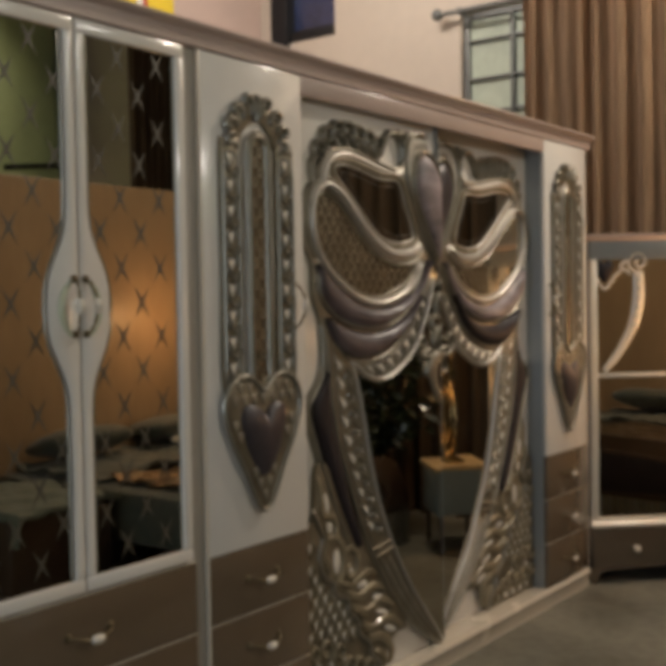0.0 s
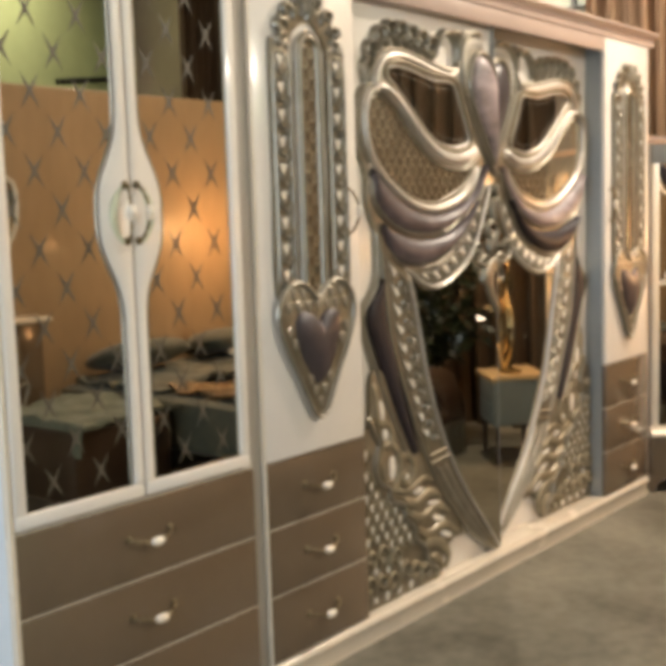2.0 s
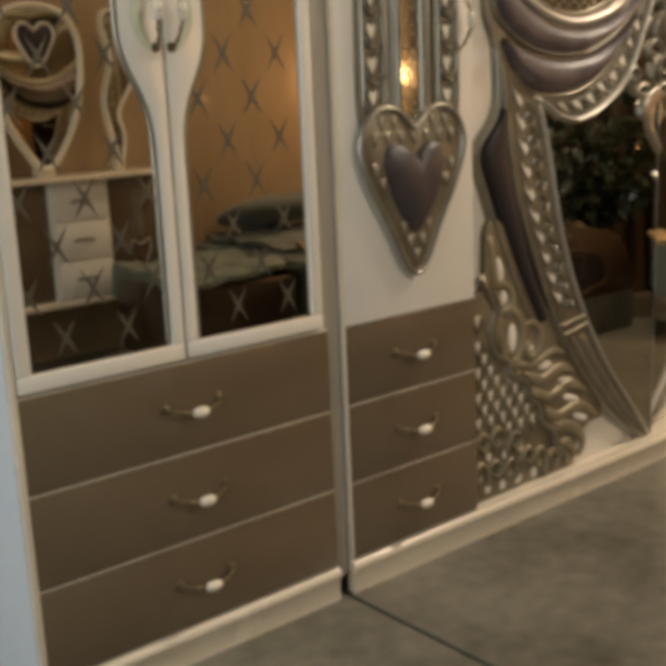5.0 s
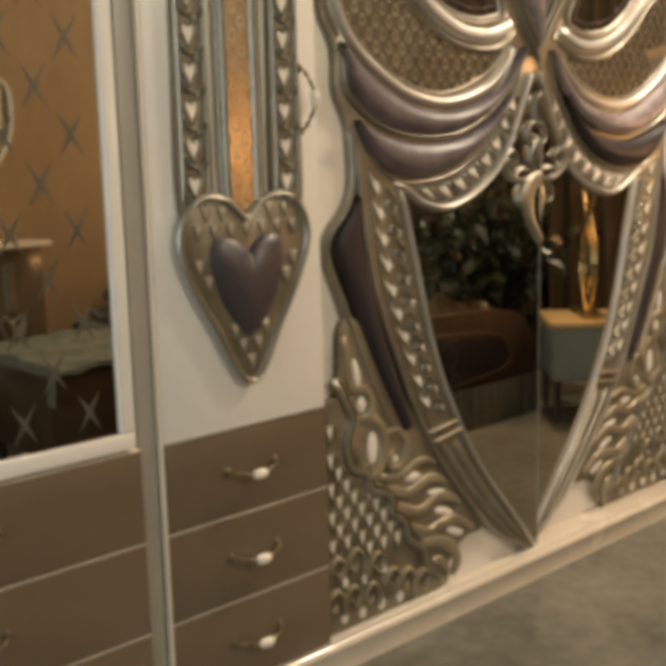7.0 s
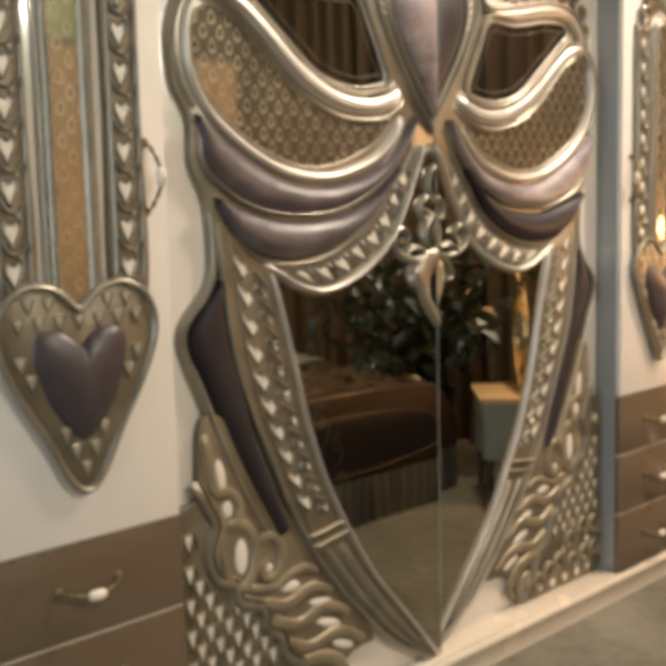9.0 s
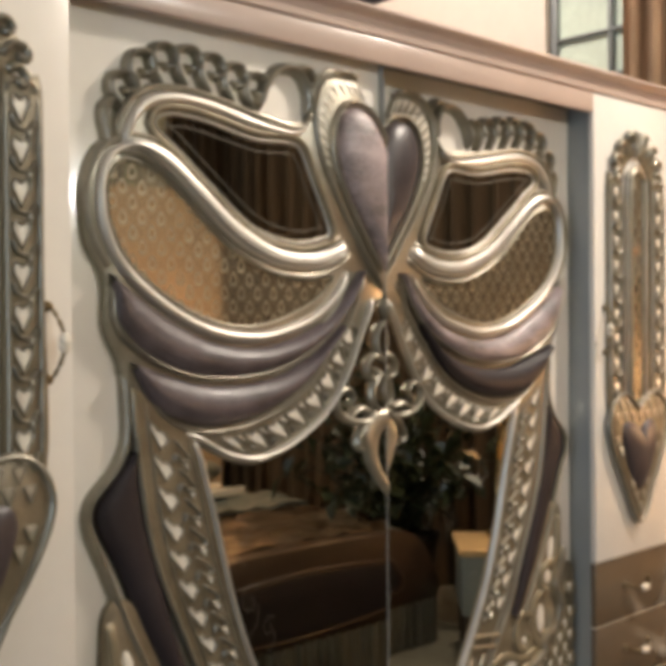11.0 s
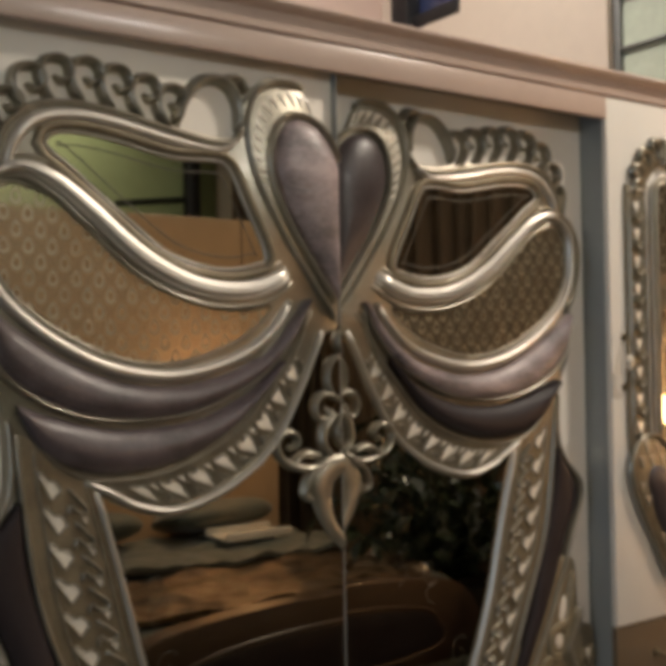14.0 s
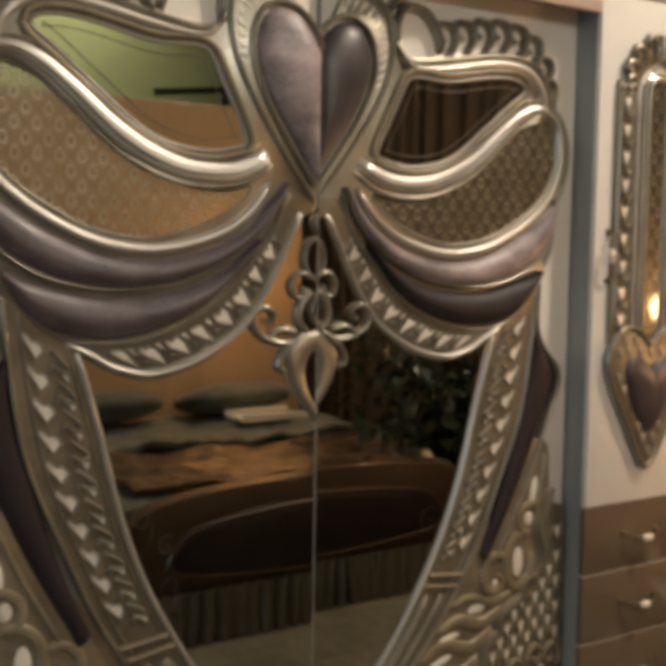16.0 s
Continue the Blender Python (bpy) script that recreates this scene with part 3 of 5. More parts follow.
# a bow handle on each half of the swollen stile, beside a glass crescent
for side, door in zip((-1, 1), [o for o in unit.children if o.name.startswith("mirror_door")]):
    th = np.linspace(-1.15, 1.15, 24)
    moon = np.concatenate([np.stack([LC + side * (0.002 + 0.064 * np.cos(th)), 1.326 + 0.072 * np.sin(th)], 1), np.stack([LC + side * (0.010 + 0.034 * np.cos(th[::-1])), 1.326 + 0.066 * np.sin(th[::-1])], 1)])
    part("glass_crescent", plate(moon, -0.003, -0.006, 0.001), FROSTED, door, "pale green glass crescent", smooth=False)
    bow_handle(door, LC + side * 0.017, 1.331, y=-0.004, bulge=0.010 * side)

# ---- large sliding-door wardrobe ----
W = 1.262
ward = thing("sliding_wardrobe", "large white sliding-door wardrobe with carved silver drapery and bronze mirrors", "wardrobe")
cb = bmesh.new()
for s in (-1, 1):
    box(*sorted((s * W, s * (W - 0.02))), 0.019, 0.6, 0.0, 2.0, 0.002, cb)
box(-W + 0.02, W - 0.02, 0.58, 0.6, 0.0, 2.0, 0, cb)
box(-W + 0.02, W - 0.02, 0.02, 0.58, 1.982, 2.0, 0, cb)
box(-W + 0.02, W - 0.02, 0.06, 0.58, 0.06, 0.08, 0, cb)
split("carcass_panel", cb, STEEL, ward, "grey side panels")
for s in (-1, 1):
    part("divider", box(*sorted((s * 0.832, s * 0.852)), 0.0185, 0.575, 0.083, 1.98, 0.002), STEEL, ward, "grey-blue inner side panel")
    part("edge_strip", box(*sorted((s * W, s * (W - 0.006))), 0.0, 0.0185, 0.083, 2.0, 0.001), CREAM, ward)
part("plinth", moulding(-W, W, PLINTH), CREAM, ward, "cream plinth moulding", angle=50)
part("track", box(-0.83, 0.83, 0.0, 0.12, 0.0825, 0.086, 0.001), CREAM, ward)
part("cornice", moulding(-W - 0.022, W + 0.05, CORNICE), MAUVE, ward, "pinkish-beige cornice", angle=50)
part("header", box(-0.829, 0.829, 0.0, 0.018, 1.945, 2.0, 0.003), MAUVE, ward, "pinkish-beige header rail")
part("header_underside", box(-0.829, 0.829, 0.018, 0.12, 1.968, 1.98, 0.001), DARK, ward)


def scroll(bm, pts, w, h, y, n=22, profile=None):
    line = spline(pts, n)
    ww = w * (0.55 + 0.45 * np.sin(np.linspace(0.15, 1, n + 1) * math.pi) ** 0.7)
    ridge(line, ww, h, y, bm=bm, taper=0.08, profile=profile)


HEART = [(0.0, -1.0), (0.42, -0.35), (0.85, 0.3), (0.82, 0.8), (0.45, 1.0), (0.0, 0.66), (-0.45, 1.0), (-0.82, 0.8), (-0.85, 0.3), (-0.42, -0.35)]
WEDGE = [(0.0, -1.0), (0.35, -0.3), (0.8, 0.72), (0.55, 0.95), (0.0, 0.88), (-0.55, 0.95), (-0.8, 0.72), (-0.35, -0.3)]


def cutout(floor_bm, rib_bm, f, y, shape=HEART, rib=0.004, rise=0.005):
    """A pierced motif: the pale board shows in it and a rib runs round it; f maps (across, along) into the door plane."""
    line = np.array([f(u, v) for u, v in spline(shape, 20, True)])
    pillow(line, y, 0.0022, 2, bm=floor_bm)
    ridge(line, rib, rise, y, True, bm=rib_bm, m=4)


def cabinet_door(s):
    """A tall white door with a carved pendant ornament, over three drawers; s is the side."""
    c = s * 1.0405
    x0, x1 = sorted((s * 0.828, s * 1.255))
    door = part("cabinet_door", box(x0, x1, 0.0, 0.018, 0.652, 1.999, 0.003), WHITE, ward, "white gloss door with carved silver pendant")
    for a, b in ((0.085, 0.275), (0.275, 0.465), (0.465, 0.65)):
        drawer(ward, x0, x1, a, b)
    part("drawer_cap", box(x0, x1, -0.001, 0.018, 0.6505, 0.6535, 0), BROWN, door)
    bow_handle(door, s * 0.876, 1.322, bulge=-0.016 * s)
    P = lambda pts: [(c + x, z) for x, z in pts]  # noqa: E731
    yb = 0.0
    # backing of the two pillars, crown and heart
    heart = [(0.0, 0.757), (-0.075, 0.87), (-0.130, 0.965), (-0.155, 1.04), (-0.140, 1.095), (-0.10, 1.122), (-0.05, 1.115), (0.0, 1.078), (0.05, 1.115), (0.10, 1.122), (0.140, 1.095), (0.155, 1.04), (0.130, 0.965), (0.075, 0.87)]
    ho = spline(P(heart), 96, True)
    part("heart_plate", plate(ho, yb, -0.016, 0.004), GROUND_CARVE, door, angle=50)
    part("heart_rim", ridge(offset(ho, 0.008, True), 0.015, 0.010, -0.014, True), SILVER, door)
    inner = [(0.0, 0.842), (-0.063, 0.907), (-0.088, 0.97), (-0.099, 1.015), (-0.086, 1.048), (-0.052, 1.054), (-0.018, 1.040), (0.0, 1.021), (0.018, 1.040), (0.052, 1.054), (0.086, 1.048), (0.099, 1.015), (0.088, 0.97), (0.063, 0.907)]
    hi = spline(P(inner), 84, True)
    part("heart_pad", pillow(hi, -0.012, 0.028, centre=(c, 0.965)), PLUM, door, "padded plum leather heart", angle=70)
    bm, ribs = bmesh.new(), bmesh.new()
    heart_mid = np.array((c, 0.965))
    lo, li = heart_mid + (ho - heart_mid) * 0.90, heart_mid + (hi - heart_mid) * 1.07

    def within(p, poly):
        q = np.roll(poly, -1, 0)
        cross = ((poly[:, 1] > p[1]) != (q[:, 1] > p[1])) & (p[0] < (q[:, 0] - poly[:, 0]) * (p[1] - poly[:, 1]) / (q[:, 1] - poly[:, 1] + 1e-12) + poly[:, 0])
        return bool(cross.sum() % 2)

    for r in range(12):
        for k in range(-6, 7):
            p = np.array((c + k * 0.040 + (0.020 if r % 2 else 0.0), 0.792 + r * 0.034))
            if within(p, lo) and not within(p, li):
                cutout(bm, ribs, lambda u, v: p + np.array((u * 0.0135, v * 0.0145)), -0.016, WEDGE, 0.004, 0.004)
    split("heart_facet", bm, FACET, door, smooth=False)
    split("heart_rib", ribs, SILVER, door)
    # pillars with rows of facets
    for p in (-1, 1):
        xc = p * 0.116
        pil = spline(P([(xc - 0.038, 1.10), (xc - 0.038, 1.45), (xc - 0.038, 1.755), (xc - 0.02, 1.777), (xc + 0.02, 1.777), (xc + 0.038, 1.755), (xc + 0.038, 1.45), (xc + 0.038, 1.10)]), 60, True)
        part("pillar", plate(pil, yb, -0.012, 0.004), GROUND_CARVE, door, angle=50)
        bm = bmesh.new()
        for e in (-0.030, 0.030):
            ridge(spline(P([(xc + e, 1.10), (xc + e, 1.4), (xc + e, 1.752)]), 12), 0.010, 0.008, -0.011, bm=bm)
        ridge(spline(P([(xc - 0.03, 1.75), (xc - 0.018, 1.768), (xc + 0.018, 1.768), (xc + 0.03, 1.75)]), 12), 0.009, 0.007, -0.011, bm=bm)
        split("pillar_bead", bm, SILVER, door)
        bm, ribs = bmesh.new(), bmesh.new()
        for i in range(9):
            z = 1.152 + i * 0.0712
            cutout(bm, ribs, lambda u, v: (c + xc - 0.004 + u * 0.019, z + v * 0.024), -0.012, HEART, 0.004, 0.006)
            ridge(spline([(c + xc - 0.024, z - 0.006), (c + xc - 0.014, z - 0.030), (c + xc + 0.008, z - 0.034), (c + xc + 0.023, z - 0.016)], 10), 0.008, 0.010, -0.012, bm=ribs, m=4)
            cutout(bm, ribs, lambda u, v: (c + xc + 0.012 + u * 0.008, z - 0.041 + v * 0.010), -0.012, WEDGE, 0.004, 0.006)
        split("pillar_inlay", bm, INLAY, door, smooth=False)
        split("pillar_rib", ribs, SILVER, door)
    # long etched mirror with its frame
    strip = spline(P([(0.0, 1.072), (-0.040, 1.105), (-0.0495, 1.14), (-0.0495, 1.45), (-0.0495, 1.74), (-0.035, 1.79), (0.0, 1.808), (0.035, 1.79), (0.0495, 1.74), (0.0495, 1.45), (0.0495, 1.14), (0.040, 1.105)]), 90, True)
    part("strip_back", plate(offset(strip, -0.026, True), yb, -0.008, 0.003), SILVER, door, angle=50)
    part("strip_mirror", plate(strip, -0.002, -0.0095, 0.002), ETCHED, door, "etched bronze mirror strip", smooth=False)
    part("strip_frame", ridge(offset(strip, -0.012, True), 0.020, 0.013, -0.006, True), SILVER, door)
    part("strip_bead", ridge(offset(strip, 0.004, True), 0.006, 0.005, -0.0085, True), BRIGHT, door)
    # crown of feathered scrolls
    cr = spline(P([(-0.075, 1.765), (-0.115, 1.80), (-0.112, 1.845), (-0.07, 1.872), (-0.045, 1.902), (0.0, 1.914), (0.045, 1.902), (0.07, 1.872), (0.112, 1.845), (0.115, 1.80), (0.075, 1.765), (0.06, 1.80), (0.0, 1.84), (-0.06, 1.80)]), 60, True)
    part("crown_plate", plate(cr, yb, -0.009, 0.003), GROUND_CARVE, door, angle=50)
    bm = bmesh.new()
    for p in (-1, 1):
        for x, z, a, L in ((0.022, 1.845, 14, 0.062), (0.055, 1.832, 40, 0.055), (0.080, 1.81, 68, 0.05), (0.088, 1.785, 98, 0.04)):
            ca, sa = math.cos(radians(a)), math.sin(radians(a))
            f = lambda u, v: (p * (x + u * sa + v * ca), z + u * ca - v * sa)  # noqa: E731
            scroll(bm, P([f(0, 0), f(L * 0.5, -0.012), f(L * 0.95, 0.0), f(L * 0.9, 0.018), f(L * 0.6, 0.016), f(L * 0.62, 0.004)]), 0.019, 0.014, -0.008)
    scroll(bm, P([(0.0, 1.835), (0.0, 1.87), (0.0, 1.912)]), 0.022, 0.016, -0.008, 10)
    split("crown_scroll", bm, SILVER, door, "carved scroll crown")


for s in (-1, 1):
    cabinet_door(s)


FLOURISH = {-1: ((-0.41, 0.775, 1, 0.026), (-0.345, 0.62, -1, 0.028), (-0.43, 0.93, -1, 0.026), (-0.36, 0.71, 1, 0.018)), 1: ((0.41, 0.965, -1, 0.024), (0.31, 0.96, 1, 0.022), (0.275, 0.86, -1, 0.026), (0.36, 0.66, 1, 0.028), (0.19, 0.89, 1, 0.018))}


def drapery(s, yf, door):
    """The carved drapery on one sliding door: s is the side, yf the door's face."""
    P = lambda pts: [(s * -x, z) for x, z in pts]  # noqa: E731
    S = lambda pts, n=48, closed=False: spline(P(pts), n, closed)  # noqa: E731
    yb = yf + 0.012  # the board behind the carving

    def off(line, d):
        area = np.sum(line[:, 0] * np.roll(line[:, 1], -1) - np.roll(line[:, 0], -1) * line[:, 1])
        return offset(line, -d if area > 0 else d, True)

    # silhouettes
    swag = S([(-0.722, 1.705), (-0.690, 1.765), (-0.625, 1.808), (-0.53, 1.818), (-0.39, 1.796), (-0.285, 1.782), (-0.238, 1.80), (-0.228, 1.855), (-0.18, 1.912), (-0.125, 1.916), (-0.085, 1.895), (-0.058, 1.842), (-0.026, 1.790), (-0.006, 1.735), (-0.004, 1.68), (-0.004, 1.50), (-0.010, 1.41), (-0.045, 1.395), (-0.090, 1.295), (-0.158, 1.19), (-0.26, 1.10), (-0.378, 1.06), (-0.47, 1.074), (-0.56, 1.125), (-0.69, 1.22), (-0.722, 1.29), (-0.748, 1.35), (-0.75, 1.44), (-0.785, 1.505), (-0.790, 1.575), (-0.772, 1.65)], 150, True)
    part("swag_plate", plate(swag, yb, yf - 0.006, 0.003), SILVER, door, "carved silver drapery backing", angle=50)
    # central mirror
    inner_edge = [(-0.006, 0.075), (-0.13, 0.225), (-0.267, 0.392), (-0.384, 0.592), (-0.451, 0.76), (-0.499, 0.946), (-0.533, 1.094)]
    ml = S(inner_edge, 30)
    rim = S([(-0.545, 1.13), (-0.466, 1.086), (-0.377, 1.073), (-0.258, 1.113), (-0.156, 1.2), (-0.088, 1.302), (-0.046, 1.409)], 36)
    part("mirror", plate(np.concatenate([ml, rim, P([(-0.0015, 1.42), (-0.0015, 0.075)])]), yf, yf - 0.003, 0), MIRROR, door, "large bronze-tinted mirror", smooth=False)
    # column down to the foot
    outer = S([(-0.690, 1.235), (-0.683, 1.132), (-0.650, 0.924), (-0.580, 0.74), (-0.503, 0.57), (-0.391, 0.395), (-0.207, 0.195), (-0.03, 0.078)], 60)
    inner = S([(-0.552, 1.128), (-0.536, 1.08), (-0.499, 0.946), (-0.451, 0.76), (-0.384, 0.592), (-0.267, 0.392), (-0.13, 0.225), (-0.008, 0.078)], 60)
    part("column", loft(outer, inner, yb, 0.001, None, 0.019, 3), GROUND_CARVE, door, "carved bronze column")
    part("column_bead_inner", ridge(inner, 0.015, 0.012, yf - 0.004), BRIGHT, door)
    bm = ridge(outer, 0.013, 0.010, yf - 0.005)
    ridge(outer * 0.80 + inner * 0.20, 0.006, 0.005, yf - 0.006, bm=bm)
    ridge(outer * 0.14 + inner * 0.86, 0.006, 0.005, yf - 0.006, bm=bm)
    split("column_bead", bm, SILVER, door)
    bm, ribs = bmesh.new(), bmesh.new()
    for i in range(10):
        k = 3.0 + i * 2.85
        q = lambda d, u: np.array([np.interp(k + d, range(61), outer[:, e]) * (1 - u) + np.interp(k + d, range(61), inner[:, e]) * u for e in (0, 1)])  # noqa: E731
        cutout(bm, ribs, lambda u, v: q(-v * 0.98 + 0.1 * u, 0.35 + u * 0.155), yf - 0.0075, HEART, 0.004, 0.005)
        ridge(spline([q(-0.9, 0.58), q(0.1, 0.78), q(0.9, 0.66), q(0.6, 0.56), q(1.7, 0.52)], 14), 0.008, 0.009, yf - 0.0075, bm=ribs, m=4)
        cutout(bm, ribs, lambda u, v: q(1.3 - v * 0.45, 0.72 + u * 0.07), yf - 0.0075, WEDGE, 0.003, 0.004)
    split("heart_inlay", bm, INLAY, door, "pale heart-shaped cutout", smooth=False)
    split("leaf_rib", ribs, SILVER, door)
    kf = 35
    bm = bmesh.new()
    for u, w in ((0.30, 0.020), (0.62, 0.030)):
        line = (outer * (1 - u) + inner * u)[kf:57]
        ww = w * np.sin(np.linspace(0.35, 1, len(line)) * math.pi) ** 0.8 + 0.003
        ridge(line, ww, 0.008, yf - 0.0075, bm=bm)
    split("flute", bm, SILVER, door)
    bm = bmesh.new()
    for k in (33, 34.4):
        a = np.array([np.interp(k, range(61), outer[:, e]) for e in (0, 1)])
        b = np.array([np.interp(k - 1.2, range(61), inner[:, e]) for e in (0, 1)])
        ridge(np.array([a * (1 - t) + b * t for t in np.linspace(0, 1, 14)]), 0.014, 0.013, yf - 0.006, bm=bm)
    split("collar", bm, GROUND_CARVE, door)
    # plum dagger beside the column
    dl = S([(-0.690, 1.108), (-0.768, 1.003), (-0.722, 0.887), (-0.645, 0.713), (-0.548, 0.535)], 40)
    dr = S([(-0.688, 1.112), (-0.672, 1.01), (-0.640, 0.885), (-0.583, 0.705), (-0.520, 0.555)], 40)
    part("side_dagger", loft(dl, dr, yb, 0.016, lambda u: math.sin(math.pi * u) ** 0.45, 0.014), VELVET, door, "padded plum leather panel", angle=70)
    drim = S([(-0.705, 1.28), (-0.700, 1.15), (-0.722, 1.085), (-0.785, 1.005), (-0.745, 0.885), (-0.668, 0.705), (-0.565, 0.515)], 44)
    part("dagger_rim", ridge(drim, 0.022, 0.024, yb), SILVER, door)
    # upper wing: mirror with double frame
    wing = [(-0.631, 1.738), (-0.598, 1.757), (-0.521, 1.754), (-0.392, 1.731), (-0.30, 1.733), (-0.268, 1.722), (-0.236, 1.660), (-0.188, 1.560), (-0.205, 1.541), (-0.289, 1.530), (-0.394, 1.556), (-0.502, 1.635), (-0.582, 1.699)]
    wl = S(wing, 96, True)
    part("wing_mirror", plate(wl, yf - 0.004, yf - 0.0075, 0.001), MIRROR, door, "curved bronze mirror", smooth=False)
    part("bevel_line", ridge(off(wl, -0.020), 0.003, 0.0012, yf - 0.0074, True), CUT, door)
    part("wing_bead", ridge(off(wl, 0.004), 0.006, 0.006, yf - 0.006, True), BRIGHT, door)
    part("wing_frame", ridge(off(wl, 0.018), 0.022, 0.012, yf - 0.005, True), GROUND_CARVE, door)
    top = S([(-0.702, 1.685), (-0.690, 1.735), (-0.648, 1.778), (-0.58, 1.793), (-0.50, 1.787), (-0.391, 1.767), (-0.30, 1.757), (-0.262, 1.768), (-0.245, 1.79)], 40)
    part("wing_top_band", ridge(top, np.interp(np.linspace(0, 1, 41), [0, 0.2, 0.7, 1], [0.018, 0.030, 0.024, 0.012]), 0.016, yf - 0.004), BRIGHT, door)
    top2 = S([(-0.722, 1.70), (-0.706, 1.755), (-0.655, 1.802), (-0.58, 1.815), (-0.50, 1.808), (-0.391, 1.787), (-0.29, 1.772), (-0.245, 1.785), (-0.228, 1.82)], 40)
    part("wing_top_bead", ridge(top2, 0.014, 0.013, yf - 0.003), SILVER, door)
    band = S([(-0.715, 1.690), (-0.665, 1.692), (-0.61, 1.668), (-0.545, 1.618), (-0.471, 1.556), (-0.40, 1.514), (-0.32, 1.488), (-0.229, 1.486), (-0.165, 1.506), (-0.130, 1.528)], 56)
    bw = np.interp(np.linspace(0, 1, 57), [0, 0.15, 0.5, 0.9, 1], [0.012, 0.03, 0.042, 0.040, 0.028])
    step = lambda u: float(np.interp(u if s < 0 else 1 - u, [0, 0.06, 0.14, 0.22, 0.34, 0.62, 0.9, 1], [0, 0.5, 0.52, 0.40, 1.0, 0.94, 0.76, 0]))  # noqa: E731
    part("sweeping_band", ridge(band, bw, 0.022, yf - 0.005, m=22, profile=step), BRIGHT, door, "polished silver sweeping band", angle=70)
    part("band_groove_bead", ridge(offset(band, bw * 0.5 + 0.010 if s < 0 else -bw * 0.5 - 0.010), 0.010, 0.010, yf - 0.005), SILVER, door)
    part("band_lower_bead", ridge(offset(band, -bw * 0.5 - 0.010 if s < 0 else bw * 0.5 + 0.010), 0.013, 0.012, yf - 0.005), SILVER, door)
    # lower wing: etched mirror in a polished ring
    low = [(-0.735, 1.620), (-0.720, 1.650), (-0.690, 1.661), (-0.625, 1.640), (-0.554, 1.592), (-0.439, 1.505), (-0.33, 1.453), (-0.23, 1.444), (-0.172, 1.456), (-0.205, 1.420), (-0.27, 1.383), (-0.39, 1.349), (-0.505, 1.362), (-0.606, 1.408), (-0.691, 1.472), (-0.733, 1.545)]
    ll = S(low, 110, True)
    part("etched_wing_mirror", plate(ll, yf - 0.004, yf - 0.0075, 0.001), ETCHED, door, "etched bronze mirror with petal lattice", smooth=False)
    part("etched_wing_bead", ridge(off(ll, 0.003), 0.006, 0.005, yf - 0.006, True), SILVER, door)
    ring = S([(-0.655, 1.688), (-0.71, 1.684), (-0.748, 1.648), (-0.755, 1.570), (-0.735, 1.50), (-0.69, 1.440), (-0.606, 1.380), (-0.505, 1.336), (-0.385, 1.323), (-0.26, 1.352), (-0.18, 1.40), (-0.125, 1.468)], 70)
    part("polished_ring", ridge(ring, np.interp(np.linspace(0, 1, 71), [0, 0.12, 0.6, 1], [0.010, 0.022, 0.030, 0.020]), 0.018, yf - 0.004), BRIGHT, door, angle=70)
    oring = S([(-0.70, 1.703), (-0.752, 1.680), (-0.782, 1.62), (-0.784, 1.555), (-0.766, 1.50), (-0.735, 1.455)], 30)
    part("outer_ring", ridge(oring, 0.022, 0.028, yb), SILVER, door)
    # padded drapes
    e_top = S([(-0.738, 1.448), (-0.69, 1.412), (-0.606, 1.358), (-0.505, 1.316), (-0.385, 1.303), (-0.26, 1.33), (-0.17, 1.385), (-0.092, 1.470)], 50)
    e_low = S([(-0.735, 1.43), (-0.722, 1.345), (-0.63, 1.275), (-0.506, 1.244), (-0.352, 1.253), (-0.215, 1.31), (-0.13, 1.385), (-0.085, 1.468)], 50)
    # the leather tone changes by door: the right fold's brightness is in its colour
    part("upper_drape", loft(e_top, e_low, yf - 0.004, 0.026, lambda u: math.sin(math.pi * min(1, u * 0.93 + 0.04)) ** 0.6 * (1 + 0.25 * u), 0, 10), MAUVE_LEATHER if s < 0 else LIT_LEATHER, door, "padded mauve leather drape", angle=75)
    part("drape_bead", ridge(offset(e_low, 0.0), np.interp(np.linspace(0, 1, 51), [0, 0.1, 0.8, 1], [0.006, 0.016, 0.014, 0.006]), 0.018, yf - 0.004), SILVER, door)
    f_top = S([(-0.695, 1.282), (-0.63, 1.258), (-0.506, 1.228), (-0.352, 1.236), (-0.23, 1.286), (-0.155, 1.348)], 44)
    f_low = S([(-0.692, 1.268), (-0.64, 1.192), (-0.539, 1.149), (-0.399, 1.157), (-0.262, 1.220), (-0.152, 1.338)], 44)
    # darker leather on the right door puts that fold's shade into the colour
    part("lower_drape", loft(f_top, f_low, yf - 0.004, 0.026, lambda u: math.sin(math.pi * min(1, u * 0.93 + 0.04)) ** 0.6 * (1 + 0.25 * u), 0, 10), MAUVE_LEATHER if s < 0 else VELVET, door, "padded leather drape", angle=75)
    # hem of facets
    h_top = S([(-0.66, 1.215), (-0.61, 1.165), (-0.539, 1.138), (-0.399, 1.146), (-0.262, 1.206), (-0.16, 1.318), (-0.07, 1.45)], 48)
    h_low = S([(-0.575, 1.14), (-0.52, 1.115), (-0.466, 1.086), (-0.377, 1.073), (-0.258, 1.113), (-0.156, 1.2), (-0.046, 1.409)], 48)
    part("hem_bead", ridge(h_low, 0.014, 0.014, yf - 0.004), BRIGHT, door)
    part("hem_top_bead", ridge(h_top, 0.009, 0.010, yf - 0.005), SILVER, door)
    bm, ribs = bmesh.new(), bmesh.new()
